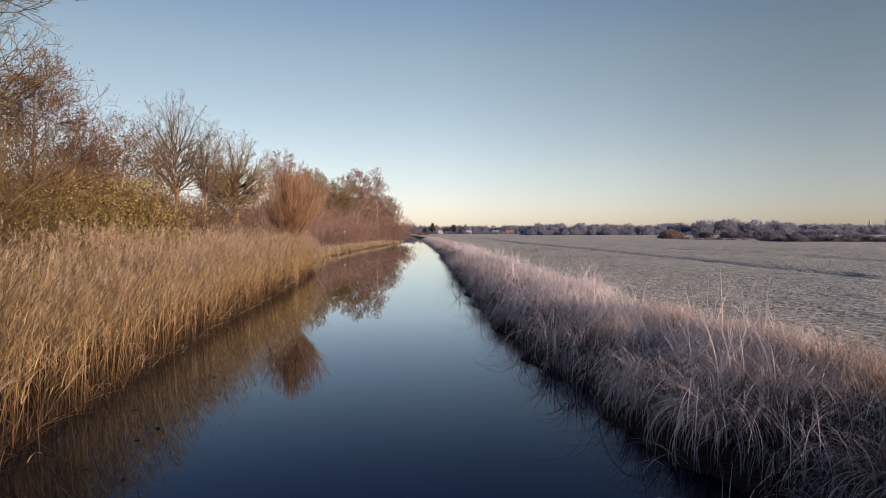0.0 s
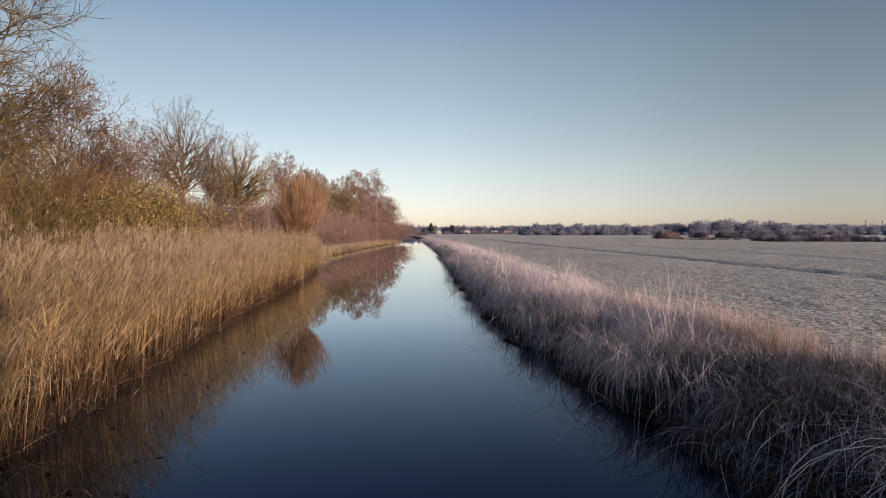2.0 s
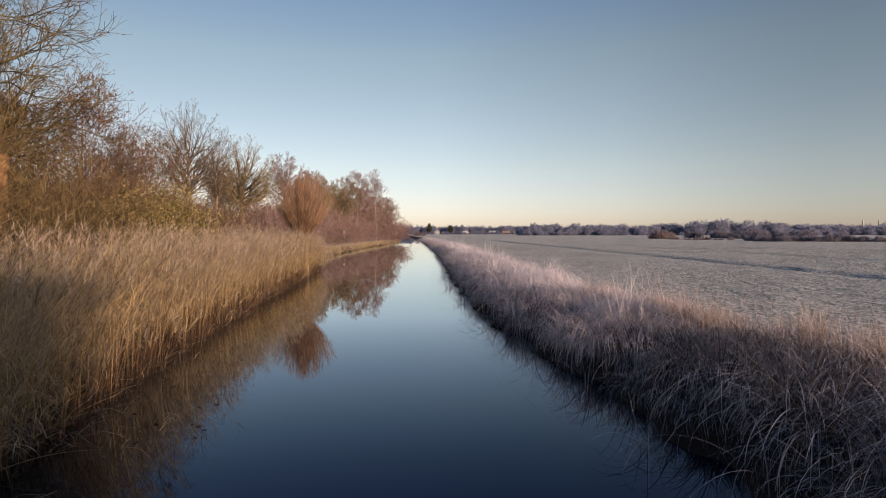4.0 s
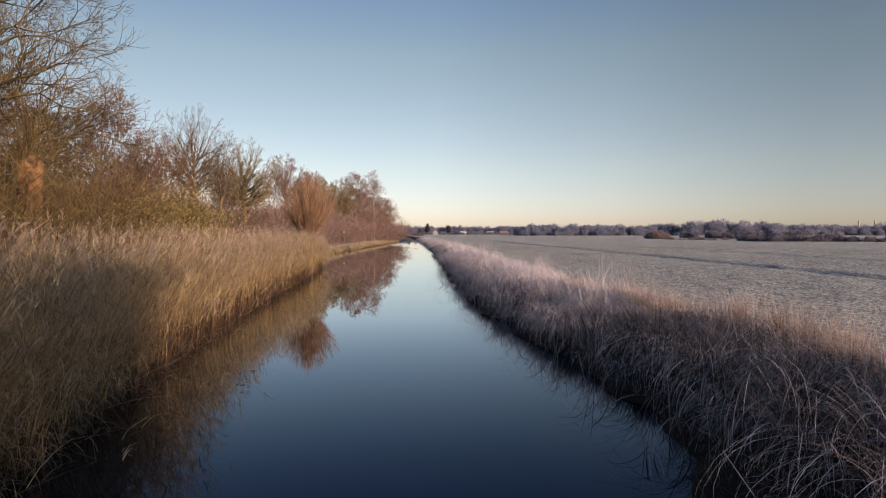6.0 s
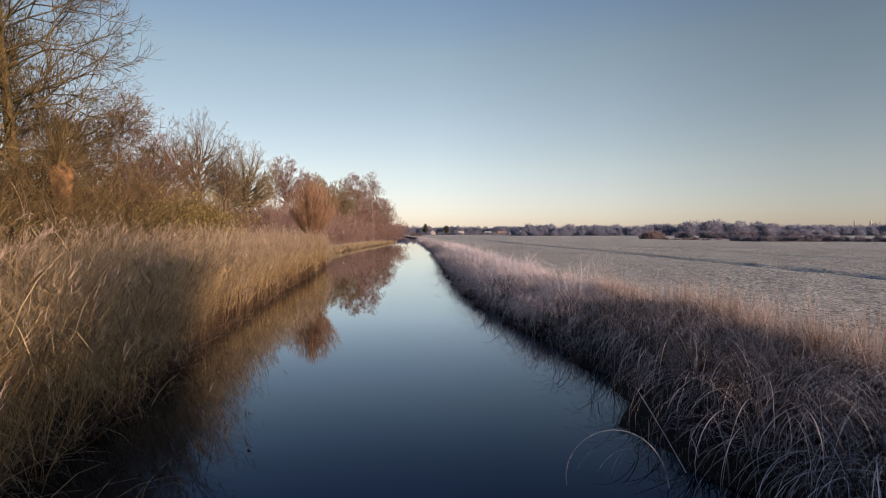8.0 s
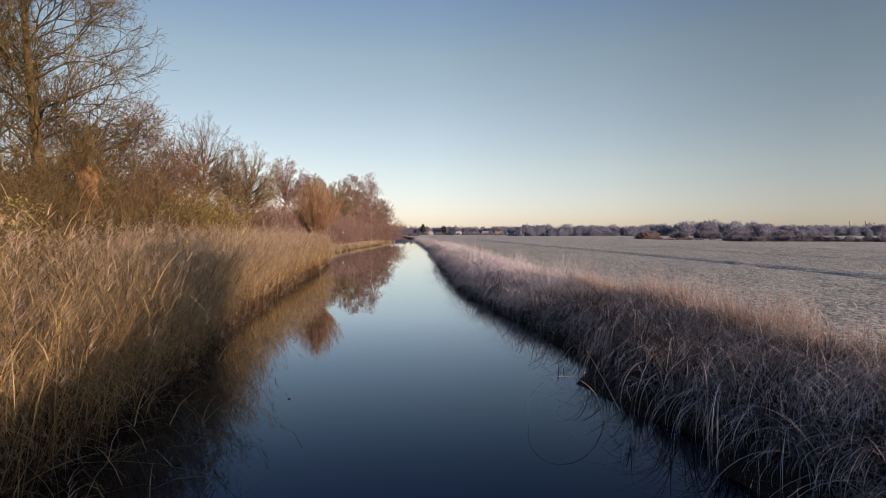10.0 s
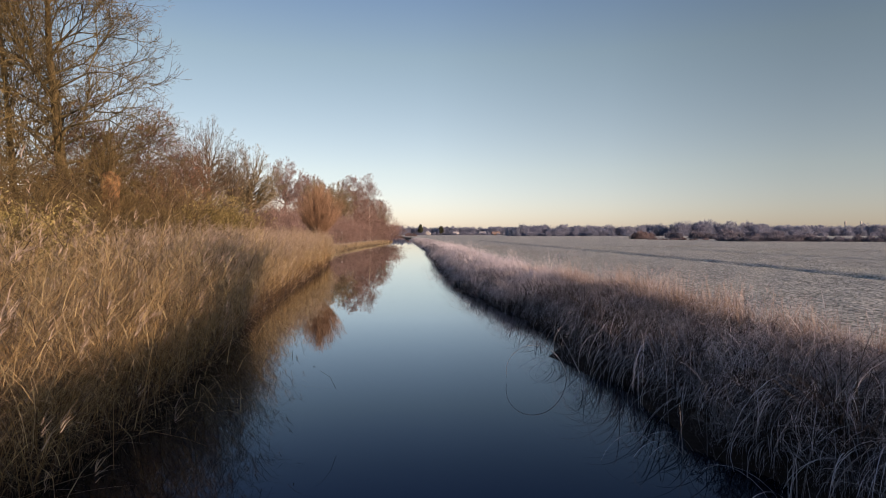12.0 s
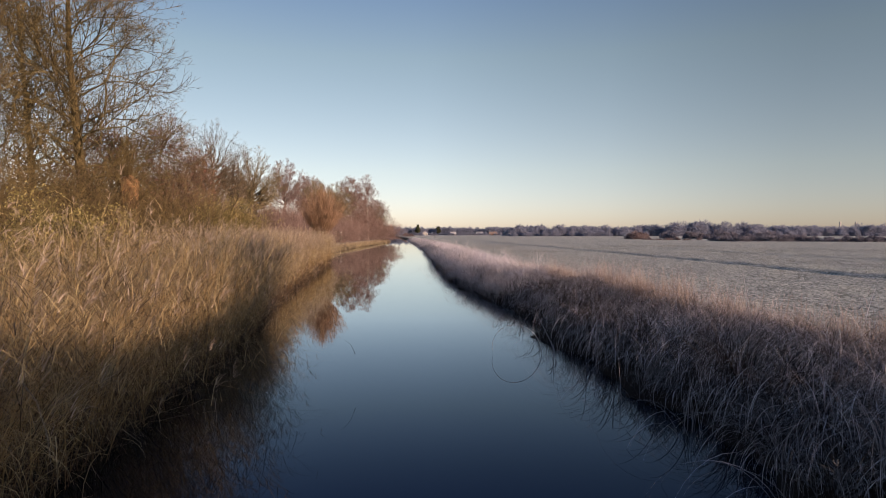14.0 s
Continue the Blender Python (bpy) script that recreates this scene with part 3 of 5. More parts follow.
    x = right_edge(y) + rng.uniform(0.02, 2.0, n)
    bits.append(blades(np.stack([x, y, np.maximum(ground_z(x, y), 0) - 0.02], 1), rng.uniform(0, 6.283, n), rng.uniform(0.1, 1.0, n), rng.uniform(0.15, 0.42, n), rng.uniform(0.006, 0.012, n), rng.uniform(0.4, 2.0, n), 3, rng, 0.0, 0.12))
    # clumps that hang over the water further along
    m, per, segs = 240, 32, 6
    cy = np.repeat(rng.uniform(16, 60, m), per)
    cd = np.repeat(0.4 + 0.9 * rng.random(m) ** 1.2, per)
    size = np.repeat(rng.uniform(0.6, 1.15, m), per)
    n = m * per
    ox, oy = rng.normal(0, 0.08, n), rng.normal(0, 0.1, n)
    x, y = right_edge(cy) + cd + ox, cy + oy
    head = np.where(rng.random(n) < 0.6, np.arctan2(oy, ox) + rng.normal(0, 0.5, n), rng.normal(math.pi, 0.9, n))
    bits.append(blades(np.stack([x, y, np.maximum(ground_z(x, y), 0) - 0.03], 1), head, np.abs(rng.normal(0.15, 0.18, n)), size * rng.uniform(0.6, 1.25, n),
                       rng.uniform(0.6, 1.4, n) * 0.018, rng.uniform(2.4, 3.9, n), segs, rng, -0.3, 1.4, sag=1.2, patchy=0.6))
    v, q, f = merge(bits)
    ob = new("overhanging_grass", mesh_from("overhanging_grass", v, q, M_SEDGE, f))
    tagged(ob, "long dark frosted grass hanging over the canal edge", "grass", kind="stuff")
    # straw-coloured fringe of the far wooded bank
    n = 7000
    y = rng.uniform(32, 140, n)
    x = left_edge(y) - rng.uniform(-0.1, 2.6, n)
    t = blades(np.stack([x, y, ground_z(x, y) - 0.03], 1), rng.uniform(0, 6.283, n), np.abs(rng.normal(0.2, 0.3, n)), rng.uniform(0.25, 0.7, n), rng.uniform(0.02, 0.05, n), rng.uniform(0.2, 1.6, n), 2, rng, 0.0, 0.6)
    ob = new("fringe_grass", mesh_from("fringe_grass", t[0], t[1], M_RLEAF, t[2]))
    tagged(ob, "pale straw-coloured grass fringe along the wooded bank", "grass", kind="stuff")


def sedge_mesh(seed, mat, white, n=92, wid=0.0072, segs=12, rime=-0.5, white_end=1.5):
    """A fountain of long blades, upright at the foot and curling over at the top; shade painted in as near-black below,
    most of them rimed above.
    """
    rng = np.random.default_rng(seed)
    root = np.stack([rng.normal(0, 0.09, n), rng.normal(0, 0.09, n), np.zeros(n)], 1)
    head = np.arctan2(root[:, 1], root[:, 0]) + rng.normal(0, 0.5, n)
    v, q, f = blades(root, head, np.abs(rng.normal(0.16, 0.14, n)), np.where(rng.random(n) < 0.25, rng.uniform(0.3, 0.7, n), rng.uniform(0.8, 1.7, n)), rng.uniform(0.45, 1.3, n) * wid, rng.uniform(2.3, 3.9, n), segs, rng, rime, white_end, twist=0.35, sag=1.2, patchy=white)
    return mesh_from("sedge_blades", v, q, mat, f)


def mound_mesh(seed, mat):
    """A low mop of hair-fine rimed grass."""
    rng = np.random.default_rng(seed)
    n = 170
    root = np.stack([rng.normal(0, 0.11, n), rng.normal(0, 0.11, n), np.zeros(n)], 1)
    head = np.arctan2(root[:, 1], root[:, 0]) + rng.normal(0, 0.7, n)
    v, q, f = blades(root, head, np.abs(rng.normal(0.3, 0.25, n)), rng.uniform(0.25, 0.72, n), rng.uniform(0.0035, 0.0065, n), rng.uniform(2.0, 4.0, n), 8, rng, -0.2, 1.2, sag=1.2, patchy=0.75)
    return mesh_from("mound_blades", v, q, mat, f)


def tussock(mesh, x, y, s, turn, tip=0.0, label="arching frosted sedge tussock on the canal bank"):
    ob = new("grass_tussock", mesh)
    ob.matrix_basis = pose(x, y, max(0.0, float(ground_z(x, y))) - 0.02, 0, tip, turn) @ Matrix.Scale(s, 4)
    return tagged(ob, label, "grass", "tussocks along the bank")


def build_tussocks():
    rng = random.Random(8)
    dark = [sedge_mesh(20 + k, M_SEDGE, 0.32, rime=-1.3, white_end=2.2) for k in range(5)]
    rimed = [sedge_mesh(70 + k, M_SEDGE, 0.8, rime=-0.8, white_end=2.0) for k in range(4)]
    pale = [sedge_mesh(30 + k, M_GRASS, 0.85, 90, 0.008, rime=-0.9, white_end=2.0) for k in range(4)]
    mid = [sedge_mesh(60 + k, M_GRASS, 0.95, 90, 0.0105, rime=0.1) for k in range(4)]
    far = [sedge_mesh(35 + k, M_SEDGE if k < 1 else M_GRASS, 0.95, 66, 0.018, 9, 0.1) for k in range(4)]
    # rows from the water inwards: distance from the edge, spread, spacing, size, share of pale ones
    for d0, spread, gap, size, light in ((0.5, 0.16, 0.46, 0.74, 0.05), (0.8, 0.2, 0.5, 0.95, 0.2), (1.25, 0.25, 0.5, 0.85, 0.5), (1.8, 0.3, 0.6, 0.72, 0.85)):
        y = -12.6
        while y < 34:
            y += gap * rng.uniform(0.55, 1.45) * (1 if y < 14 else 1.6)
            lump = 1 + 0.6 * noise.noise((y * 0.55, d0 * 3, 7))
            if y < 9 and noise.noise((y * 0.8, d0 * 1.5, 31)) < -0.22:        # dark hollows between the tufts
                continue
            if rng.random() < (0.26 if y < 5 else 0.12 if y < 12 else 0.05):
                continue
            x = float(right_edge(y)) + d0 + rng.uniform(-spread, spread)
            # the dark, pale or rimed pick along y also paints the bank's shade
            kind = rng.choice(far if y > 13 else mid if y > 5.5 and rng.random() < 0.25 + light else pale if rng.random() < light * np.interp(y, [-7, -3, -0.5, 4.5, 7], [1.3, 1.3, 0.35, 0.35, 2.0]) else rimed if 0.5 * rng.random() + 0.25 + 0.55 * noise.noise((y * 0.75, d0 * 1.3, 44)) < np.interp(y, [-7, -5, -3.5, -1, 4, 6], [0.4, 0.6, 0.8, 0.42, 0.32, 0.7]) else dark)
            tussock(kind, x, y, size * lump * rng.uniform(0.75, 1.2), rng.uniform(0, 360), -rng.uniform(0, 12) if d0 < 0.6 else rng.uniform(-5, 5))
    for x, y, s in ((3.1, -2.7, 0.82), (3.55, 5.9, 0.85), (3.5, 1.5, 0.7), (3.0, -7.4, 0.8)):
        tussock(pale[0], x, y, s, x * 50, 0, "large pale fountain of hoar-frosted sedge")
    kinds = [mound_mesh(40 + k, M_SEDGE) for k in range(3)] + [mound_mesh(50 + k, M_GRASS) for k in range(3)]
    for k in range(64):
        y = -12.0 + 34 * (k / 64) ** 1.1 + rng.uniform(-0.25, 0.25)
        x = float(right_edge(y)) + rng.uniform(0.25, 1.3)
        ob = new("grass_mound", kinds[k % 3])
        ob.matrix_basis = pose(x, y, float(ground_z(x, y)) - 0.02, rng.uniform(-5, 5), rng.uniform(-14, 0), rng.uniform(0, 360)) @ Matrix.Scale(rng.uniform(0.8, 1.35), 4)
        tagged(ob, "low mop of fine blue-grey rimed grass", "grass", "grass mounds along the bank")
    for k in range(150):
        y = -12.5 + 44 * (k / 150) ** 1.1 + rng.uniform(-0.25, 0.25)
        x = float(right_edge(y)) + rng.choice([1.2, 1.6, 2.0, 2.3] if y < 3 else [0.4, 0.8, 1.2, 1.7, 2.3]) + rng.uniform(-0.2, 0.2)
        ob = new("grass_mound", kinds[3 + k % 3] if y > 3 or k % 2 else kinds[k % 3])
        ob.matrix_basis = pose(x, y, float(ground_z(x, y)) - 0.02, rng.uniform(-8, 8), rng.uniform(-10, 4), rng.uniform(0, 360)) @ Matrix.Scale(rng.uniform(0.9, 1.6), 4)
        tagged(ob, "curled mop of pinkish-white hoar-frosted grass", "grass", "grass mounds along the bank")


def build_forbs():
    """Feathery dead herbs furred with rime, low on the bank."""
    meshes = []
    for k in range(3):
        w = Wood(300 + k)
        for j in range(9):
            az, out = w.r.uniform(0, 6.283), w.r.random()
            w.fork((math.cos(az) * 0.05, math.sin(az) * 0.05, -0.02), (math.cos(az) * out, math.sin(az) * out, 0.9), 0.15 * w.r.uniform(0.7, 1.2), 0.006, 4, 0.6, 0.02, 0.75, 0.0035, 0.9)
        meshes.append(mesh_from("forb_stems", *w.twigwork(), M_RIME))
    r = random.Random(6)
    for k, (y, d) in enumerate([(-10.6, 0.5), (-9.7, 0.35), (-8.6, 0.6), (-8.2, 0.25), (-7.6, 0.7), (-6.9, 0.35), (-6.0, 0.8), (-5.1, 0.3), (-4.0, 0.6), (-2.9, 0.25), (0.3, 0.3)]):
        x = float(right_edge(y)) + d
        ob = new("frosted_herb", meshes[k % 3])
        ob.matrix_basis = pose(x, y, float(ground_z(x, y)) - 0.01, 0, -10, r.uniform(0, 360)) @ Matrix.Scale(r.uniform(0.6, 0.95), 4)
        tagged(ob, "feathery dead herb furred with grey rime", "plant", "frosted herbs on the bank")


def build_field_tufts():
    rng = np.random.default_rng(11)
    n = 60000
    y = -10 + 75 * rng.random(n) ** 1.3
    x = 5.5 + 40 * rng.random(n) ** 1.2
    z = ground_z(x, y)
    v = blades(np.stack([x, y, z - 0.02], 1), rng.uniform(0, 6.283, n), rng.uniform(0, 0.5, n), rng.uniform(0.03, 0.10, n), rng.uniform(0.004, 0.008, n) * (1 + y.clip(0) / 25), rng.uniform(0.2, 1.2, n), 1, rng, 0.0, 0.4)
    ob = new("field_grass", mesh_from("field_grass", v[0], v[1], M_TUFT, v[2]))
    tagged(ob, "short frosted tufts over the pasture", "grass", kind="stuff")


build_bank_grass()
build_tussocks()
build_field_tufts()
build_forbs()

# ---- trees and shrubs of the wooded bank ----


def bare_tree(name, place, height, girth, seed, label, mats, clear=0.25, limbs=12, reach=0.45, levels=5, angle=0.5, up=0.06, leaves=None, stems=1, least=0.007, rise=0.45, taper_top=0.12, belly=0.0, group="trees on the wooded bank", splay=0.12, stout=0.38, shrink=0.8, thin=0.74):
    """One or more trunks that run up through the crown, with forking limbs set round them."""
    w = Wood(seed)
    w.thin = thin
    r = w.r
    steps = 12
    skins = []
    for s in range(stems):
        az0 = r.uniform(0, 6.283)
        d = Vector((math.cos(az0) * splay, math.sin(az0) * splay, 1)).normalized() if stems > 1 else Vector((0, 0, 1))
        line = [Vector((math.cos(az0) * girth * 0.7 * (stems > 1), math.sin(az0) * girth * 0.7 * (stems > 1), -0.15))]
        for k in range(steps):
            d = (d + Vector((r.gauss(0, 0.02), r.gauss(0, 0.02), 0.05))).normalized()
            line.append(line[-1] + d * height * (0.92 - 0.1 * s) / steps)
        radii = [girth * (1 - (1 - taper_top) * (k / steps) ** 0.8) * (1.35 if k == 0 else 1) for k in range(steps + 1)]
        skins.append(spine(line, radii, 10, 0.06, seed))
        for k in range(limbs):
            f = clear + (0.97 - clear) * (k + r.random() * 0.8) / limbs
            i = min(steps - 1, int(f * steps))
            q = line[i].lerp(line[i + 1], f * steps - i)
            az = k * 2.4 + r.uniform(-0.5, 0.5)
            nd = Vector((math.cos(az), math.sin(az), rise + 0.9 * f))
            ln = height * reach * (1.15 - 0.75 * f if not belly else 1.05 - 1.1 * abs(f - belly)) * r.uniform(0.75, 1.15)
            w.fork(q, nd, ln / 3.2, girth * (1 - f * 0.8) * stout, levels if f < 0.75 else levels - 1, angle, up, shrink, least)
    tree = thing(name, place, label, "tree", group)
    for k, skin in enumerate(skins):
        child("trunk", mesh_from(name + "_trunk", *skin, mats[0], smooth=True), tree)
    child("crown", mesh_from(name + "_crown", *w.twigwork(), mats[1]), tree)
    if leaves:
        mat, share, size, lbl = leaves
        rng = np.random.default_rng(seed)
        tips = np.array([tuple(t) for t in w.tips if r.random() < share])
        tips = tips + rng.normal(0, 0.08, tips.shape)
        child("foliage", mesh_from(name + "_foliage", *leaf_quads(tips, size, rng), mat), tree, lbl)
    return tree


def domed_tree(name, place, fork_z, rise, half, girth, seed, label, mats, limbs=16, least=0.0055, widest=2.0, lean=0.6, twigs=11, levels=3, run=0.5):
    """A trunk whose limbs leave it one after another and sweep out and up to a rounded crown, with side branches all along them."""
    w = Wood(seed)
    r = w.r
    w.thin = 0.6
    top = fork_z + rise * run
    line = [(0.05 * math.sin(k * 1.1 + seed), 0.05 * math.cos(k * 0.9), -0.15 + (top + 0.15) * k / 12) for k in range(13)]
    radii = [girth * (1.3 if k == 0 else 1.0 - 0.02 * k if line[k][2] < fork_z else max(0.12, 0.85 * (1 - (line[k][2] - fork_z) / (rise * run + 0.1)))) for k in range(13)]
    for k in range(limbs):
        f = (k + 0.5) / limbs
        th = widest * f ** 0.6 + r.uniform(-0.08, 0.08)
        az = k * 2.4 + r.uniform(-0.3, 0.3)
        out = Vector((math.cos(az), math.sin(az), 0))
        full = r.uniform(0.84, 1.0)
        start = Vector((0, 0, fork_z + rise * run * 0.9 * (1 - f) ** 1.3))
        end = Vector((0, 0, fork_z + rise * 0.5)) + (out * math.sin(th) * half + Vector((0, 0, math.cos(th) * rise * 0.5))) * full
        flat = Vector((end.x, end.y, 0))
        ctrl = start + flat * lean + Vector((0, 0, (end.z - start.z) * 0.42))
        rad = girth * (0.42 + 0.2 * f)
        steps, p, size = 8, start, (end - start).length
        for j in range(steps):
            u = (j + 1) / steps
            q = start * (1 - u) ** 2 + ctrl * 2 * u * (1 - u) + end * u * u + Vector((r.gauss(0, 0.025), r.gauss(0, 0.025), r.gauss(0, 0.02))) * size * 0.4
            r0, r1 = max(least, rad * (1 - 0.88 * (u - 1 / steps))), max(least, rad * (1 - 0.88 * u))
            w.segs.append((*p, *q, r0, r1, 3))
            along = (q - p).normalized()
            for _ in range(2 if j < 2 else max(1, round(twigs / steps)) + (1 if j > 3 else 0)):
                side = Vector((r.gauss(0, 1), r.gauss(0, 1), r.gauss(0, 0.6)))
                side = (side - along * side.dot(along)).normalized()
                d = along + side * 0.62 + Vector((0, 0, 0.1)) + out * 0.15
                ln = rise * 0.1 * r.uniform(0.6, 1.25) * (1.15 - 0.5 * u)
                w.fork(p.lerp(q, r.random()), d, ln, r1 * 0.5, levels, 0.36, 0.015, 0.72, least, 0.9)
            p = q
        w.fork(p, along, rise * 0.07, max(least, rad * 0.12), levels, 0.36, 0.015, 0.72, least, 0.9)
    tree = thing(name, place, label, "tree", "trees on the wooded bank")
    child("trunk", mesh_from(name + "_trunk", *spine(line, radii, 10, 0.07, seed), mats[0], smooth=True), tree)
    child("crown", mesh_from(name + "_crown", *w.twigwork(), mats[1]), tree)
    return tree


def shrub(name, place, height, width, seed, label, mats, stems=40, leaves=None, group="shrubs on the wooded bank", levels=4, arch=0.35, least=0.005, category="shrub", angle=0.55, up=0.02):
    w = Wood(seed)
    r = w.r
    for k in range(stems):
        az, out = r.uniform(0, 6.283), r.random() ** 0.6
        base = Vector((math.cos(az) * out * width * 0.3, math.sin(az) * out * width * 0.3, -0.05))
        d = Vector((math.cos(az) * out * arch * 2, math.sin(az) * out * arch * 2, 1.0))
        w.fork(base, d, height * r.uniform(0.45, 1.05) / 2.9, 0.009 + 0.0024 * height * r.random(), levels, angle, up, 0.8, least, 0.9)
    ob = thing(name, place, label, category, group)
    child("crown", mesh_from(name + "_crown", *w.twigwork(), mats[0]), ob)
    if leaves:
        mat, per, size, lbl = leaves
        rng = np.random.default_rng(seed)
        t = np.repeat(np.array([tuple(p) for p in w.tips]), per, 0) if per >= 1 else np.array([tuple(p) for p in w.tips if r.random() < per])
        t = t + rng.normal(0, 0.08, t.shape)
        child("foliage", mesh_from(name + "_foliage", *leaf_quads(t, size, rng), mat), ob, lbl)
    return ob


def pollard(name, place, trunk_h, girth, shoots, length, seed, label, mats, fan=1.0, cut=None, knob=1.5, curl=0.2):
    """A pollarded willow: a short trunk, a knuckled head and straight shoots."""
    rng = np.random.default_rng(seed)
    ob = thing(name, place, label, "tree", "trees on the wooded bank")
    line = [(0.05 * math.sin(k / 8 * 3), 0, k / 8 * trunk_h - 0.1) for k in range(9)]
    radii = [girth * (1.25 - 0.9 * t + 0.9 * t * t) for t in (k / 8 for k in range(9))]
    child("trunk", mesh_from(name + "_trunk", *spine(line, radii, 16, 0.13, seed), mats[0], smooth=True), ob)
    bm = bmesh.new()
    bmesh.ops.create_icosphere(bm, subdivisions=3, radius=1)
    for v in bm.verts:
        k = 1 + 0.35 * noise.noise(v.co * 2.2 + Vector((seed, 0, 0)))
        v.co = Vector((v.co.x * girth * knob * k, v.co.y * girth * knob * k, trunk_h - 0.1 + v.co.z * girth * 0.8 * knob * k))
    part("head", bm, cut or mats[0], ob, "knuckled head of the pollard")
    n = shoots
    az, inc = rng.uniform(0, 6.283, n), 1.55 * fan * rng.random(n) ** 0.95
    root = np.stack([np.cos(az) * np.sin(inc) * girth * 1.1, np.sin(az) * np.sin(inc) * girth * 1.1, trunk_h - 0.1 + np.cos(inc) * girth * 0.7], 1)
    ln = length * rng.uniform(0.55, 1.0, n) * (1.0 - 0.05 * inc - 0.26 * inc * inc)
    rows, fine = [], []
    for i in range(n):
        p = Vector(root[i])
        d = Vector((math.cos(az[i]) * math.sin(inc[i]), math.sin(az[i]) * math.sin(inc[i]), math.cos(inc[i])))
        rad = 0.0055
        for k in range(4):
            q = p + d * ln[i] / 4
            rows.append((*p, *q, rad * (1 - k * 0.2), rad * (0.8 - k * 0.2)))
            if k > 0:
                for _ in range(3):
                    e = (d + Vector(rng.normal(0, 0.17, 3))).normalized()
                    fine.append((*q, *(q + e * ln[i] * rng.uniform(0.1, 0.26)), 0.003, 0.002))
            p = q
            d = (d + Vector((rng.normal(0, 0.04), rng.normal(0, 0.04), curl))).normalized()
    a, b = tubes(rows, 3), slivers(fine, seed)
    child("crown", mesh_from(name + "_crown", np.concatenate([a[0], b[0]]), np.concatenate([a[1], b[1] + len(a[0])]), mats[1]), ob, "fan of straight willow shoots")
    return ob


def gz(x, y):
    return float(ground_z(x, y)) - 0.03


pollard("pollard_willow", (-5.3, 25.7, gz(-5.3, 25.7)), 1.9, 0.2, 1200, 2.6, 4, "pollarded willow with a tall fan of russet shoots beside the reeds", (M_BARK, M_WILLOW), fan=0.56, curl=0.17)
pollard("pollard_willow", (-12.0, 14.3, gz(-12.0, 14.3)), 4.0, 0.3, 190, 1.6, 9, "old pollarded willow with a bare orange-brown head above the thicket", (M_CUT, M_TWIG), fan=0.8, cut=M_CUT, knob=1.25)

bare_tree("bare_tree", (-15.4, 17.8, gz(-15.4, 17.8)), 18.5, 0.33, 11, "tall bare tree with mossy trunk and spreading ascending limbs", (M_MOSSY, M_TWIGM), clear=0.17, limbs=54, reach=0.27, levels=7, angle=0.55, up=0.03, least=0.006, rise=0.1, belly=0.5, shrink=0.78, stout=0.27, thin=0.72)
bare_tree("bare_tree", (-20.5, 22.2, 0.4), 17.5, 0.25, 12, "bare tree behind the thicket with slender dark trunk", (M_MOSSY, M_TWIGM), clear=0.15, limbs=46, reach=0.32, levels=6, least=0.009, rise=0.25, thin=0.7, stout=0.28)
bare_tree("bare_tree", (-19.5, 12.5, 0.4), 17, 0.25, 13, "bare tree among the shrubs with mossy limbs", (M_MOSSY, M_TWIGM), clear=0.1, limbs=46, reach=0.34, levels=6, least=0.009, rise=0.15, thin=0.7, stout=0.28)
domed_tree("bare_tree", (-18.6, 47.3, 0.4), 4.6, 7.2, 3.1, 0.17, 14, "tall bare tree with steep grey limbs above the shrubs", (M_BARK, M_TWIGG), limbs=24, widest=1.9, lean=0.62, run=0.6, levels=3, least=0.006, twigs=11)
domed_tree("bare_tree", (-16.6, 47.9, 0.4), 4.4, 5.6, 1.7, 0.11, 24, "slim bare tree growing close beside a taller one", (M_BARK, M_TWIGG), limbs=12, widest=1.8, levels=3, least=0.006, twigs=9)
domed_tree("bare_tree", (-18.9, 63.7, 0.4), 4.5, 7.1, 4.1, 0.26, 15, "rounded bare tree with a sunlit pale straight trunk", (M_PALE, M_TWIGP), limbs=30, widest=2.1, lean=0.7, run=0.42, levels=3, least=0.0075, twigs=12)
bare_tree("bare_tree", (-12.4, 75, 0.4), 9.6, 0.16, 16, "slender pale bare tree beyond the pollard", (M_PALE, M_TWIGP), clear=0.25, limbs=18, reach=0.4, levels=6, rise=0.8, up=0.09, least=0.008)
mid_grey = domed_tree("bare_tree", (-20.9, 95, 0.4), 6.5, 7.4, 3.4, 0.2, 17, "bare tree with fine rosy-grey twigs behind the pollard", (M_PALE, M_TWIGF), limbs=20, levels=4, least=0.011)
birch = bare_tree("birch_tree", (-7.4, 115, 0.4), 13.6, 0.17, 18, "slender birch with a pale trunk and fine twigs", (M_BIRCH, M_TWIGF), clear=0.22, limbs=32, reach=0.26, levels=6, rise=0.7, least=0.011, belly=0.55)
far_red = bare_tree("bare_tree", (-9.9, 102, 0.4), 11.8, 0.2, 19, "bare tree with reddish fine twigs and pale trunk", (M_BIRCH, M_TWIGF), clear=0.2, limbs=30, reach=0.32, levels=6, rise=0.7, least=0.013, belly=0.55, leaves=(M_LEAFR, 0.15, 0.10, "a few dull red leaves"))
far_grey = domed_tree("bare_tree", (-13.6, 112, 0.4), 4.5, 7.0, 3.6, 0.2, 20, "bare tree with grey twigs in the far clump", (M_PALE, M_TWIGP), limbs=20, levels=4, least=0.013)
bare_tree("bare_tree", (-5.6, 124, 0.4), 8.8, 0.18, 23, "small bare tree at the end of the clump", (M_PALE, M_TWIGF), clear=0.15, limbs=26, reach=0.42, levels=6, rise=0.4, least=0.013, belly=0.5)
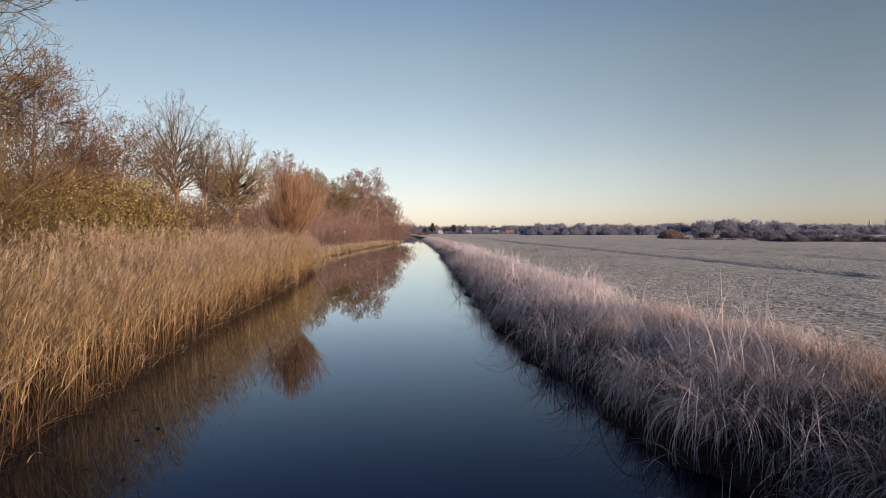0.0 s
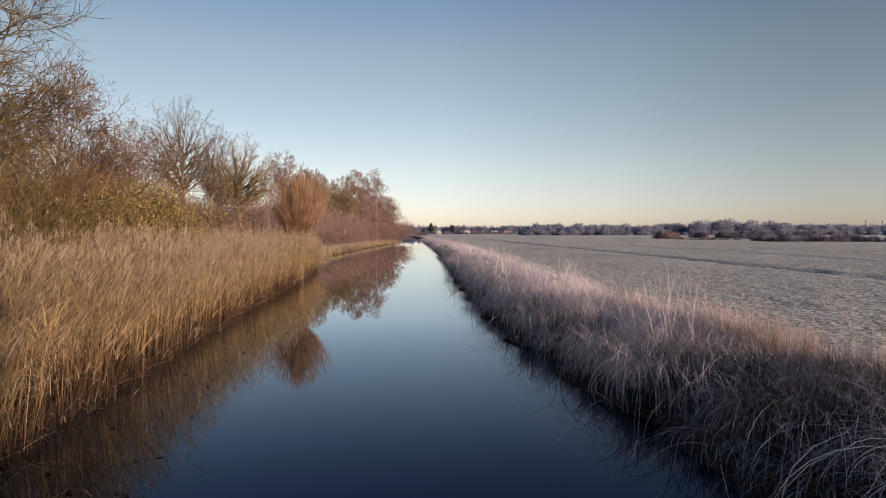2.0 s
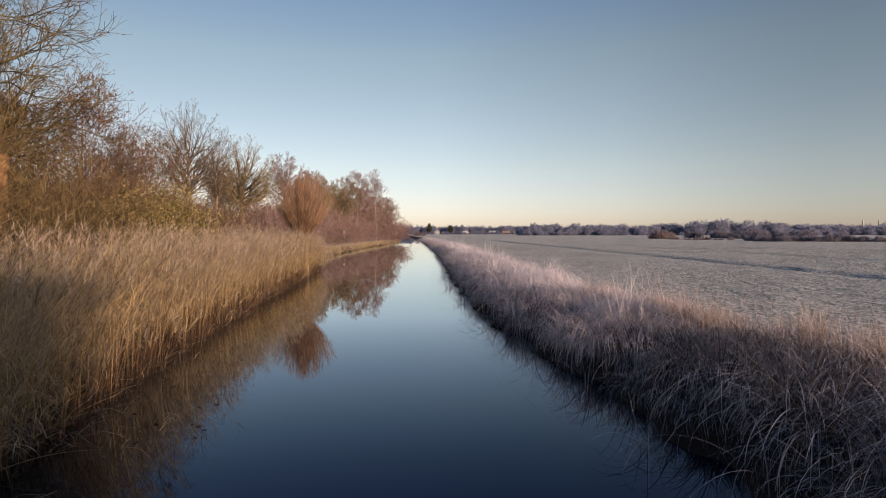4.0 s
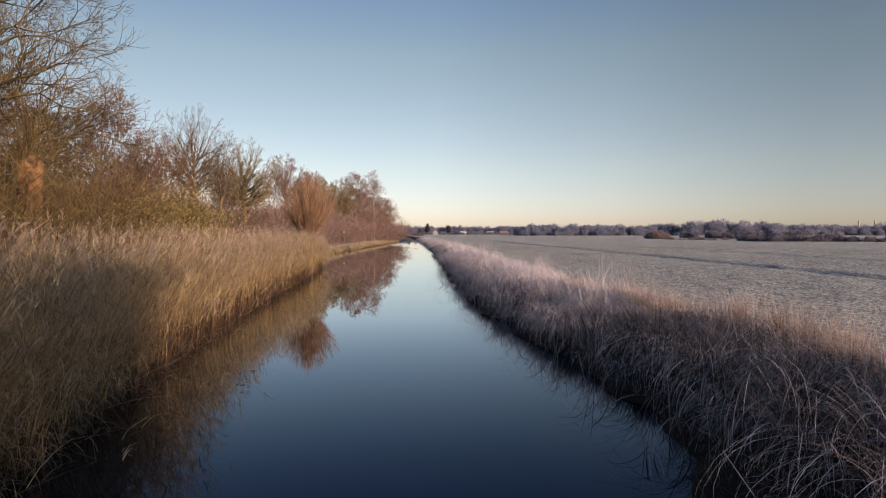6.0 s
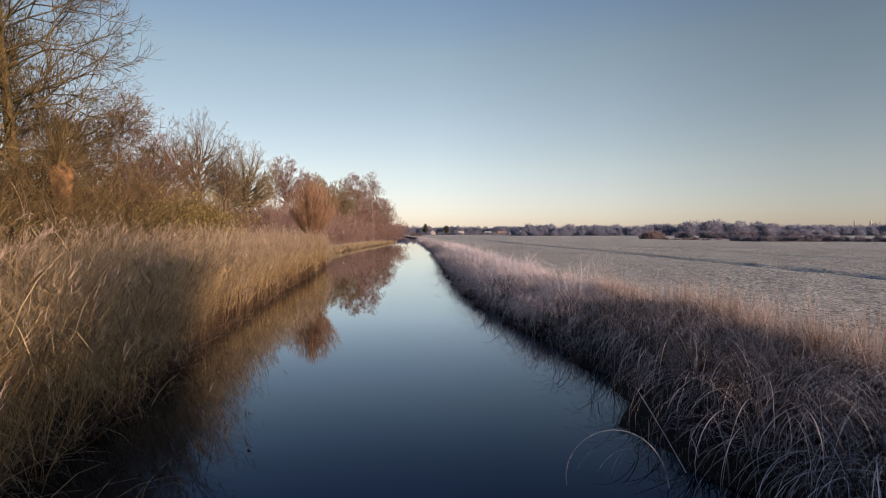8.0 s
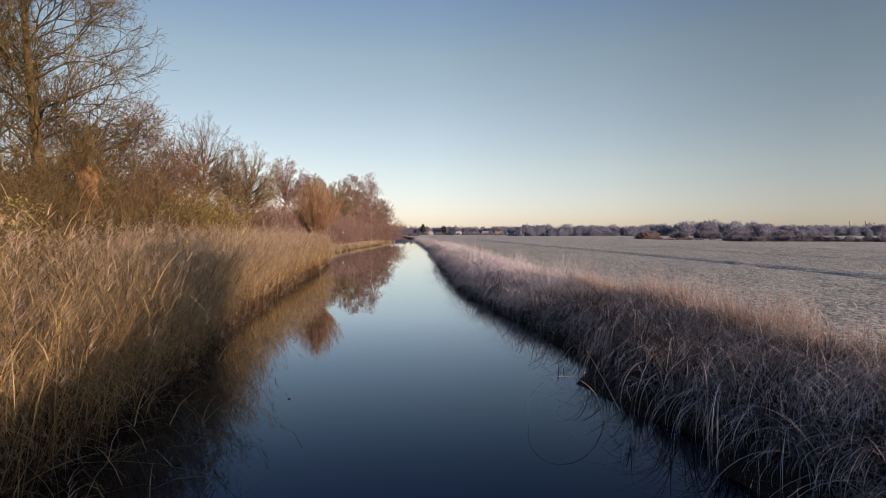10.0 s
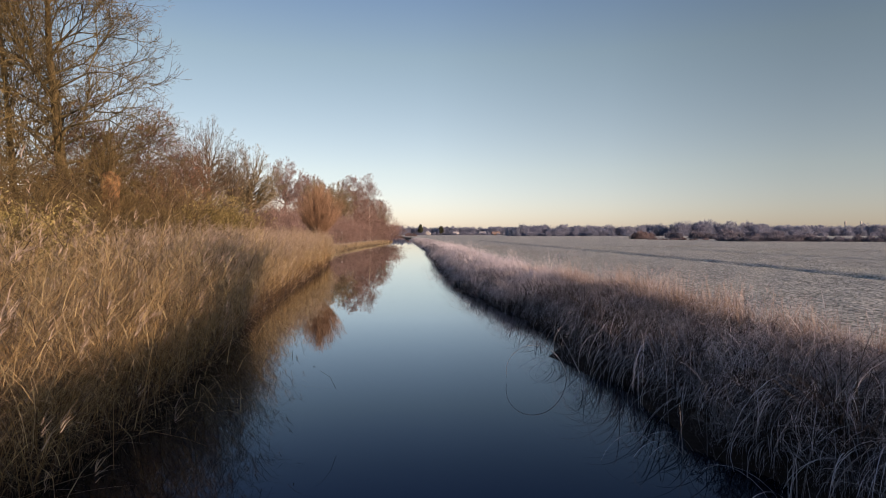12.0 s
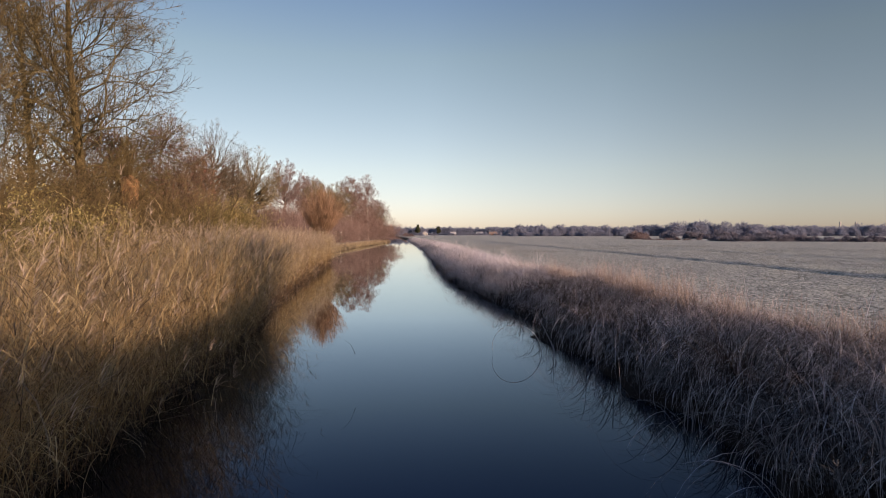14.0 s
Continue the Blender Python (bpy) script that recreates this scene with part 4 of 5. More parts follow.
haw = bare_tree("hawthorn_tree", (-13.8, 22.6, 0.4), 7.9, 0.12, 21, "small hawthorn with thin dull red leaves on crooked twigs", (M_BARK, M_TWIGR), clear=0.12, limbs=36, reach=0.5, levels=6, rise=0.3, angle=0.65, least=0.0065, leaves=(M_LEAFR, 0.5, 0.05, "sparse dull red leaves"))
bare_tree("hawthorn_tree", (-17.3, 35.5, 0.4), 8.2, 0.14, 22, "small hawthorn with sparse reddish leaves behind the bushes", (M_BARK, M_TWIG), clear=0.12, limbs=26, reach=0.5, levels=6, rise=0.3, angle=0.65, least=0.006, leaves=(M_LEAFR, 0.7, 0.06, "sparse dull red leaves"))

shrub("leafy_bush", (-9.3, 18.8, gz(-9.3, 18.8)), 2.75, 1.9, 31, "broad bush still hung with yellow-green leaves", (M_TWIG,), stems=70, leaves=(M_LEAFY, 5, 0.045, "yellow-green autumn leaves"), arch=0.12, levels=5, up=0.0, angle=0.48)
bramble = copy_thing(scene.objects["leafy_bush"], pose(-7.8, 1.2, gz(-7.8, 1.2), 0, 0, 120) @ Matrix.Scale(0.72, 4))
tagged(bramble, "small bush with yellow-green leaves behind the reeds")
thicket_a = shrub("thicket_shrub", (-10.9, 16.0, 0.35), 4.6, 4.8, 32, "tangled brown twiggy thicket shrub", (M_TWIG,), stems=46, leaves=(M_LEAFB, 0.25, 0.035, "withered brown leaves"), arch=0.5, angle=0.7)
thicket_b = shrub("thicket_shrub", (-14.4, 23.0, 0.35), 5.0, 4.6, 33, "tangled russet twiggy thicket shrub", (M_TWIGR,), stems=42, arch=0.4, least=0.005)
thicket_c = shrub("thicket_shrub", (-13.6, 62, 0.35), 4.6, 4.8, 36, "dense brown thicket shrub beyond the reeds", (M_TWIGF,), stems=40, arch=0.45, least=0.009)
ever = shrub("evergreen_shrub", (-19.3, 56.5, 0.35), 5.0, 1.2, 34, "dark evergreen shrub among the bare trees", (M_EVER,), stems=18, leaves=(M_EVER, 4, 0.10, "dark evergreen foliage"), arch=0.1)
pink = shrub("willow_shrub", (-6.4, 108, 0.35), 4.6, 4.6, 35, "rounded willow shrub with pinkish brown twigs", (M_TWIGF,), stems=40, arch=0.5, least=0.012)


def undergrowth():
    """The tangle of fine twigs that fills the wood between its shrubs."""
    rng = np.random.default_rng(71)
    for n, y0, y1, x_of, deep, top, ln, rad, mat, lbl in (
            (52000, 4, 36, [(4, -11.5), (14, -11.8), (24, -12.6), (36, -14.5)], 9.0, 4.5, 0.5, 0.0055, M_TWIG, "dense brown undergrowth between the shrubs and trees"),
            (26000, 36, 90, [(36, -15.5), (60, -18.8), (80, -14.0), (90, -11.5)], 9.0, 5.2, 0.7, 0.009, M_TWIGR, "dense russet undergrowth behind the far bank"),
            (14000, 90, 140, [(90, -10.5), (110, -7.5), (125, -5.0), (140, -5.0)], 8.0, 6.2, 0.9, 0.013, M_TWIGF, "dense russet undergrowth of the far clump")):
        y = rng.uniform(y0, y1, n)
        x = np.interp(y, [a for a, b in x_of], [b for a, b in x_of]) - deep * rng.random(n) ** 1.4
        hump = np.array([noise.noise((a * 0.35, b * 0.3, 3)) for a, b in zip(x, y)])
        z = 0.3 + (top * (0.8 + 0.55 * hump)) * rng.random(n) ** 0.8
        d = rng.normal(size=(n, 3)) * np.array([1, 1, 0.8]) + np.array([0, 0, 0.6])
        d /= np.linalg.norm(d, axis=1)[:, None]
        p = np.stack([x, y, z], 1)
        q = p + d * (ln * rng.uniform(0.5, 1.4, n))[:, None]
        segs = np.concatenate([p, q, np.full((n, 1), rad), np.full((n, 1), rad * 0.5)], 1)
        ob = new("undergrowth", mesh_from("undergrowth", *slivers(segs, 5), mat))
        tagged(ob, lbl, "undergrowth", kind="stuff")


undergrowth()


def more(ob, rows):
    for x, y, turn, s in rows:
        copy_thing(ob, pose(x, y, gz(x, y), 0, 0, turn) @ Matrix.Scale(s, 4))


more(thicket_a, [(-10.2, 12.5, 60, 0.8), (-13.5, 11.0, 130, 1.0), (-13.5, 17.5, 200, 1.1), (-11.5, 7.5, 250, 0.75), (-15, 6, 20, 1.1), (-18, 12, 90, 1.3), (-15.6, 31, 310, 0.9), (-14.2, 12.6, 280, 1.0), (-14.6, 20.5, 330, 1.0), (-16.5, 9, 160, 1.3)])
more(thicket_b, [(-12.9, 27.5, 90, 0.7), (-17, 33, 10, 1.05), (-17.5, 27, 330, 1.1), (-13.8, 16.0, 45, 1.0), (-16.5, 19, 260, 1.1)])
more(thicket_c, [(-17.5, 40, 15, 1.0), (-14.3, 66, 150, 1.0), (-11.5, 80, 220, 0.9), (-20, 36, 40, 1.2), (-9.5, 84, 20, 0.9), (-13.5, 74, 110, 1.2), (-12.4, 56, 260, 0.8), (-21, 44, 45, 1.3), (-10.5, 70, 300, 0.75), (-9.2, 92, 30, 0.8), (-16, 84, 190, 1.2), (-11.2, 98, 270, 1.1), (-8.8, 116, 80, 1.1), (-13, 108, 10, 1.4), (-6.2, 126, 190, 1.0)])
more(thicket_c, [(-25.5, 68, 15, 1.25), (-22.4, 71, 95, 1.3), (-19.8, 70, 200, 1.2), (-17.6, 76, 310, 1.3), (-27.5, 60, 60, 1.3), (-24.4, 61, 170, 1.1)])
more(thicket_b, [(-13.6, 32.5, 70, 0.85), (-12.2, 31.0, 200, 0.7), (-15.2, 38.0, 150, 0.95), (-14.2, 44.0, 20, 0.9), (-16.4, 50.0, 280, 0.9)])
more(thicket_c, [(-16.6, 72.5, 70, 1.3), (-15.2, 67.0, 200, 1.15), (-18.6, 79.0, 300, 1.5), (-21.5, 86.0, 20, 1.6), (-14.6, 92.0, 120, 1.3)])
more(thicket_a, [(-11.3, 13.0, 100, 0.62), (-12.9, 12.4, 310, 0.8)])
more(haw, [(-15.9, 20.6, 140, 0.95), (-14.6, 26.0, 230, 0.75)])
more(far_red, [(-8.9, 108, 80, 0.8), (-8.4, 120, 200, 0.75)])
more(far_grey, [(-12.0, 96, 70, 0.85), (-16.5, 104, 160, 0.95), (-6.6, 133, 20, 0.75)])
more(mid_grey, [(-15.4, 86, 100, 0.75), (-17.4, 98, 220, 0.85), (-25.5, 78, 310, 0.75)])


def shadow_caster(x, y, h, seed):
    """A leafy crown on a clean stem, added out of view to shade the reeds."""
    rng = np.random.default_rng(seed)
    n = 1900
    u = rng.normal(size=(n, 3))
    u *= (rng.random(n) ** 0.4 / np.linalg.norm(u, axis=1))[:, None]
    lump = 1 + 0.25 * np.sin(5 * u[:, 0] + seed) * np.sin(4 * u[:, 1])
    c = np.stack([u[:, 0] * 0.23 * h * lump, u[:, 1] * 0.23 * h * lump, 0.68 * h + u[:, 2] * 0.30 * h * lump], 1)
    ob = thing("shade_tree", (x, y, gz(x, y)), "unseen tree on a clean stem, added to shade the reeds", "tree", "evergreen trees in the meadow")
    child("trunk", mesh_from("shade_tree_trunk", *spine([(0, 0, -0.1), (0.03, 0, 0.4 * h), (0, 0.02, 0.8 * h)], [0.07, 0.055, 0.03], 8, 0.06, seed), M_BARK, smooth=True), ob)
    child("crown", mesh_from("shade_tree_crown", *leaf_quads(c, 0.11, rng), M_EVER), ob)


# unseen row, heights set so that its shadow falls across the reeds
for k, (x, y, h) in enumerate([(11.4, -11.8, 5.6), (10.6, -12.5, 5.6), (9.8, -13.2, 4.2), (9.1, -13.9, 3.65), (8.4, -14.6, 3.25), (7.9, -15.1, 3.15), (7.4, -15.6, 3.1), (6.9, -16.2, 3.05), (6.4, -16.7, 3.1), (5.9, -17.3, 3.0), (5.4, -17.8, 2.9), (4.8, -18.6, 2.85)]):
    shadow_caster(x, y, h, 400 + k)

more(ever, [(-10.9, 84, 50, 0.42), (-10.2, 85.5, 100, 0.4), (-11.8, 86, 200, 0.45)])
more(pink, [(-4.4, 122, 60, 1.0), (-5.2, 130, 100, 1.1), (-9.2, 100, 200, 0.8), (-6.5, 138, 10, 1.3)])

# ---- the distance ----


def far_wood(name, rows, seed, mat, label, size, thick=1.0):
    """A strip of woodland: uneven crowns of fine rising twigs, down to the brushwood."""
    rng = np.random.default_rng(seed)
    segs = []
    for x, y, h, w in rows:
        k = int((420 + 22 * h) * thick)
        u = rng.normal(size=(k, 3))
        u *= (rng.random(k) ** 0.45 / np.linalg.norm(u, axis=1))[:, None]
        ph = rng.uniform(0, 6.283, 3)
        n = 1 + 0.2 * np.sin(4.2 * u[:, 0:1] + ph[0]) * np.sin(4.7 * u[:, 2:3] + ph[1]) + 0.12 * np.sin(9 * u[:, 0:1] + 8 * u[:, 2:3] + ph[2])
        taper = 1.12 - 0.36 * u[:, 2:3]
        p = np.array([x, y, h * 0.44]) + u * n * np.concatenate([taper * w * 0.5, taper * w * 0.5, np.full_like(taper, h * 0.5)], 1)
        d = u * np.array([0.8, 0.8, 0.5]) + np.array([0, 0, 0.55]) + rng.normal(0, 0.35, (k, 3))
        d *= (h * rng.uniform(0.06, 0.17, k) / np.linalg.norm(d, axis=1))[:, None]
        segs.append(np.concatenate([p - d / 2, p + d / 2, np.full((k, 1), size), np.full((k, 1), size * 0.45)], 1))
    ob = new(name, mesh_from(name, *slivers(np.concatenate(segs), seed), mat))
    return tagged(ob, label, "woodland", kind="stuff")


def strip(seed, n, x0, y0, x1, y1, deep, h0, h1):
    r = random.Random(seed)
    out = []
    for k in range(n):
        f = r.random()
        h = r.uniform(h0, h1) * (1 + 0.25 * noise.noise((f * 14, seed, 0)))
        out.append((x0 + (x1 - x0) * f + r.uniform(-deep, deep) * 0.3, y0 + (y1 - y0) * f + r.uniform(0, deep), h, h * r.uniform(0.9, 1.5)))
    return out


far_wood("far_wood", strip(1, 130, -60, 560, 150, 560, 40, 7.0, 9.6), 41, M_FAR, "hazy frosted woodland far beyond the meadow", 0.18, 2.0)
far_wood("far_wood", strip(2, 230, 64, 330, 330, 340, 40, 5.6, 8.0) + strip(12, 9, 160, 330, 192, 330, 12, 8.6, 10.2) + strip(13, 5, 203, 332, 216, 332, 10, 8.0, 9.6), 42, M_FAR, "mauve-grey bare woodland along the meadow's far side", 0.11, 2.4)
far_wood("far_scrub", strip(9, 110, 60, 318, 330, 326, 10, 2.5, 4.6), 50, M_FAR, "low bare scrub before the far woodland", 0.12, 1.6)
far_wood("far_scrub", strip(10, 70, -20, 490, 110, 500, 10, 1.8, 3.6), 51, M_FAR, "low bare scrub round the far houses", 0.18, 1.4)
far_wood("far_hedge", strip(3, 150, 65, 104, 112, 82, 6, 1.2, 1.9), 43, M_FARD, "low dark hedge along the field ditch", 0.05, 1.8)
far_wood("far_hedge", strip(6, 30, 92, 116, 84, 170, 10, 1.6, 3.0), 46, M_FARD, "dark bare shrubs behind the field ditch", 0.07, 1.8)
far_wood("frosted_bushes", strip(4, 34, 61, 130, 72, 118, 5, 0.6, 1.2), 44, M_FROSTB, "pale frosted reeds along the field ditch", 0.04, 1.6)
far_wood("frosted_bushes", strip(7, 7, 63, 149, 67, 150, 3, 2.2, 3.6), 47, M_FROSTB, "pink frosted bushes at the field edge", 0.06, 1.8)
far_wood("frosted_bushes", strip(8, 8, 1.5, 300, 6, 305, 4, 1.4, 2.6), 48, M_FROSTB, "pale frosted bushes where the canal bends", 0.12, 1.6)


def box(bm, x0, y0, z0, x1, y1, z1):
    vs = [bm.verts.new((x, y, z)) for z in (z0, z1) for x, y in ((x0, y0), (x1, y0), (x1, y1), (x0, y1))]
    for f in ((3, 2, 1, 0), (4, 5, 6, 7), (0, 1, 5, 4), (1, 2, 6, 5), (2, 3, 7, 6), (3, 0, 4, 7)):
        bm.faces.new([vs[i] for i in f])
    return bm


def house(place, w, d, eaves, ridge, turn, label, wall, roof):
    ob = thing("house", (*place, 0.4), label, "house", "houses beyond the meadow", turn=turn, scale=0.62)
    bm = bmesh.new()
    a = [bm.verts.new(p) for p in ((-w / 2, -d / 2, 0), (w / 2, -d / 2, 0), (w / 2, d / 2, 0), (-w / 2, d / 2, 0))]
    b = [bm.verts.new((v.co.x, v.co.y, eaves)) for v in a]
    g = [bm.verts.new((x, 0, ridge - 0.1)) for x in (-w / 2, w / 2)]
    for f in ((a[0], a[1], b[1], b[0]), (a[2], a[3], b[3], b[2]), (a[1], a[2], b[2], g[1], b[1]), (a[3], a[0], b[0], g[0], b[3])):
        bm.faces.new(f)
    part("wall", bm, wall, ob)
    bm = bmesh.new()
    for s in (-1, 1):
        lo = [bm.verts.new((x, s * (d / 2 + 0.35), eaves - 0.2 + dz)) for dz in (0, 0.18) for x in (-w / 2 - 0.3, w / 2 + 0.3)]
        hi = [bm.verts.new((x, 0, ridge + dz)) for dz in (0, 0.18) for x in (-w / 2 - 0.3, w / 2 + 0.3)]
        for f in ((lo[2], lo[3], hi[3], hi[2]), (lo[1], lo[0], hi[0], hi[1]), (lo[0], lo[1], lo[3], lo[2]), (lo[0], lo[2], hi[2], hi[0]), (lo[1], hi[1], hi[3], lo[3])):
            bm.faces.new(f)
    part("roof", bm, roof, ob)
    part("chimney", box(bmesh.new(), w * 0.2, -0.35, ridge - 0.6, w * 0.2 + 0.6, 0.35, ridge + 0.9), M_BRICK, ob)
    for k in range(3):
        x = -w * 0.32 + k * w * 0.32
        win = part("window", box(bmesh.new(), x - 0.5, -d / 2 - 0.03, 0.9, x + 0.5, -d / 2 + 0.1, 2.1), M_DARK, ob)
        part("sill", box(bmesh.new(), x - 0.58, -d / 2 - 0.12, 0.80, x + 0.58, -d / 2 + 0.1, 0.896), M_CAP, win)
    part("door", box(bmesh.new(), w * 0.12, -d / 2 - 0.03, 0, w * 0.12 + 0.95, -d / 2 + 0.1, 2.05), M_POST, ob)


house((20.2, 520), 9, 7, 2.9, 5.6, 78, "white gabled farmhouse far across the meadow", M_WALL, M_SLATE)
house((45, 522), 8, 6.5, 2.8, 5.0, 20, "small pale house among far trees", M_WALL, M_SLATE)
house((69, 520), 9, 7, 2.8, 5.2, -12, "brick house with a frosted roof far off", M_BRICK, M_SLATE)
house((80, 515), 11, 7, 2.6, 5.0, 6, "low house with a warm red tiled roof", M_BRICK, M_ROOF)
house((95, 524), 14, 8, 2.8, 4.8, 0, "long pale barn with a frosted roof", M_WALL, M_SLATE)


def tower(place, h, rad):
    ob = thing("water_tower", place, "slim pale tower rising behind the far woods", "tower", "towers on the horizon")
    child("shaft", mesh_from("shaft", *spine([(0, 0, z) for z in (0, h * 0.5, h - 3)], [rad * 1.1, rad, rad], 12, 0), M_WALL, smooth=True), ob)
    child("cap", mesh_from("cap", *spine([(0, 0, z) for z in (h - 3, h - 2.8, h, h + 0.3, h + 0.31)], [rad, rad * 1.2, rad * 1.2, rad, 0.01], 12, 0), M_WALL), ob)


tower((507, 650, 0), 15.6, 0.75)
tower((526, 650, 0), 15.6, 0.75)

far_wood("far_conifers", [(14, 530, 10.5, 4.0), (33, 535, 9.0, 4.0)], 49, M_EVER, "dark conifers among the far houses", 0.4)

# ---- small things along the water ----
marker = thing("marker_post", (-9.6, 80, gz(-9.6, 80)), "short weathered wooden post with a white cap on the bank", "post")
child("post", mesh_from("post", *spine([(0, 0, -0.2), (0, 0, 0.9), (0, 0, 1.75)], [0.09, 0.085, 0.08], 8, 0.03), M_POST), marker)
child("cap", mesh_from("post_cap", *spine([(0, 0, 1.75), (0, 0, 1.78), (0, 0, 2.0), (0, 0, 2.01)], [0.08, 0.12, 0.12, 0.005], 8, 0), M_CAP), marker, "white painted cap")

stage = thing("landing_stage", (-4.9, 100, 0), "small weathered wooden landing stage at the water", "jetty")
for k in range(6):
    part("plank", box(bmesh.new(), -0.9 + k * 0.31, -0.6, 0.30, -0.9 + k * 0.31 + 0.27, 0.6, 0.34), M_PALE, stage)
for x in (-0.8, 0.8):
    for y in (-0.5, 0.5):
        part("pile", box(bmesh.new(), x - 0.06, y - 0.06, -0.6, x + 0.06, y + 0.06, 0.30), M_POST, stage)


def stalk_clump(place, seed, stems, tall, arcs, label, toward=math.pi):
    """A few upright stems and some that bow over until they touch the water."""
    rng = np.random.default_rng(seed)
    ob = thing("stalk_clump", place, label, "grass", "stalk clumps in the shallows")
    for k in range(stems + arcs):
        root = np.array([[rng.normal(0, 0.07), rng.normal(0, 0.07), -0.12]])
        if k < stems:
            v, q, f = blades(root, rng.uniform(0, 6.283, 1), np.abs(rng.normal(0.03, 0.06, 1)), rng.uniform(0.6, 1.0, 1) * tall + 0.15, rng.uniform(0.008, 0.013, 1), rng.uniform(0, 0.3, 1), 5, rng, 0.1, 0.9)
        else:
            v, q, f = blades(root, rng.normal(toward, 0.7, 1), np.abs(rng.normal(0.1, 0.1, 1)), rng.uniform(0.9, 1.5, 1) * tall * 1.6, rng.uniform(0.009, 0.014, 1), rng.uniform(2.4, 3.3, 1), 12, rng, 0.2, 1.0)
        child("stem" if k < stems else "blade", mesh_from("stem", v, q, M_SEDGE, f), ob)
    return ob


for k, (x, y, st, tall, arcs) in enumerate([(2.66, -6.4, 7, 0.6, 4), (2.45, -5.1, 3, 0.5, 5), (2.15, -3.0, 2, 0.4, 5), (2.2, -1.6, 3, 0.5, 5), (2.3, 0.4, 2, 0.5, 4), (2.35, 2.2, 3, 0.6, 5),
                                           (2.3, 4.4, 2, 0.5, 4), (2.0, 7.6, 3, 0.5, 6), (1.75, 10.2, 3, 0.5, 6), (1.5, 14.5, 4, 0.5, 7), (1.4, 19.5, 5, 0.6, 8), (1.55, 26.0, 6, 0.6, 8), (2.7, -8.0, 4, 0.7, 5), (2.5, 5.4, 2, 0.5, 4)]):
    stalk_clump((x, y, 0.0), 60 + k, st, tall, arcs, "frosted dead stalks bowing into the shallow water")


def arching_blades(x, y, seed):
    """A handful of long rimed blades that bow right over from the bank."""
    rng = np.random.default_rng(seed)
    n = 5
    root = np.stack([rng.normal(0, 0.12, n), rng.normal(0, 0.12, n), np.zeros(n)], 1)
    clump = thing("blade_clump", (x, y, max(0.0, gz(x, y))), "long pale frosted blades arching from the bank to the water", "grass", "arching blades along the bank")
    for i in range(n):
        v, q, f = blades(root[i:i + 1], rng.normal(math.pi * 0.95, 0.9, 1), np.abs(rng.normal(0.12, 0.1, 1)), rng.uniform(0.9, 1.7, 1), rng.uniform(0.008, 0.013, 1), rng.uniform(2.2, 3.2, 1), 14, rng, 0.1, 0.9, twist=0.2)
        child("blade", mesh_from("blade", v, q, M_SEDGE, f), clump)


arc = random.Random(12)
for k in range(34):
    y = -10.5 + 27 * (k / 34) ** 1.1 + arc.uniform(-0.3, 0.3)
    arching_blades(float(right_edge(y)) + arc.choice([0.2, 0.4, 0.7, 1.0, 1.3]), y, 500 + k)


def lone_blade(place, heading, lean, length, bend, sag, label, rad=0.006):
    """One long stem, round with rime."""
    one = np.ones(1)
    v = blades(np.zeros((1, 3)), heading * one, lean * one, length * one, 0.01 * one, bend * one, 24, np.random.default_rng(1), sag=sag)[0]
    line = v.reshape(-1, 2, 3).mean(1)
    taper = np.linspace(1.0, 0.45, len(line)) * rad
    rows = np.concatenate([line[:-1], line[1:], taper[:-1, None], taper[1:, None]], 1)
    ob = new("lone_sedge", mesh_from("lone_sedge", *tubes(rows, 5), M_HOAR, smooth=True))
    ob.matrix_basis = pose(*place)
    tagged(ob, label, "grass", "single stems in the shallows")


lone_blade((2.12, -2.2, -0.06), 3.15, 0.06, 1.5, 3.3, 1.3, "long pale frosted blade arched over into the water")
lone_blade((2.42, -1.95, -0.05), 1.75, 0.92, 1.1, 0.12, 1.0, "stiff pale stem leaning in the shallows")
lone_blade((2.62, -1.75, -0.05), 1.9, 0.3, 0.32, 0.3, 1.0, "short pale stem standing in the shallows")
lone_blade((3.3, 5.6, 0.1), 3.5, 0.2, 1.35, 2.9, 1.2, "long rimed blade arching from a tussock")
lone_blade((3.45, 5.7, 0.1), 5.9, 0.25, 1.2, 2.8, 1.2, "long rimed blade arching from a tussock")
lone_blade((3.7, 1.6, 0.1), 3.7, 0.3, 1.3, 2.7, 1.1, "long rimed blade arching from a tussock")
lone_blade((3.8, 1.7, 0.1), 6.1, 0.3, 1.2, 2.5, 1.1, "long rimed blade arching from a tussock")
lone_blade((3.35, -2.5, 0.1), 3.3, 0.2, 1.1, 3.0, 1.1, "long rimed blade arching from a tussock")


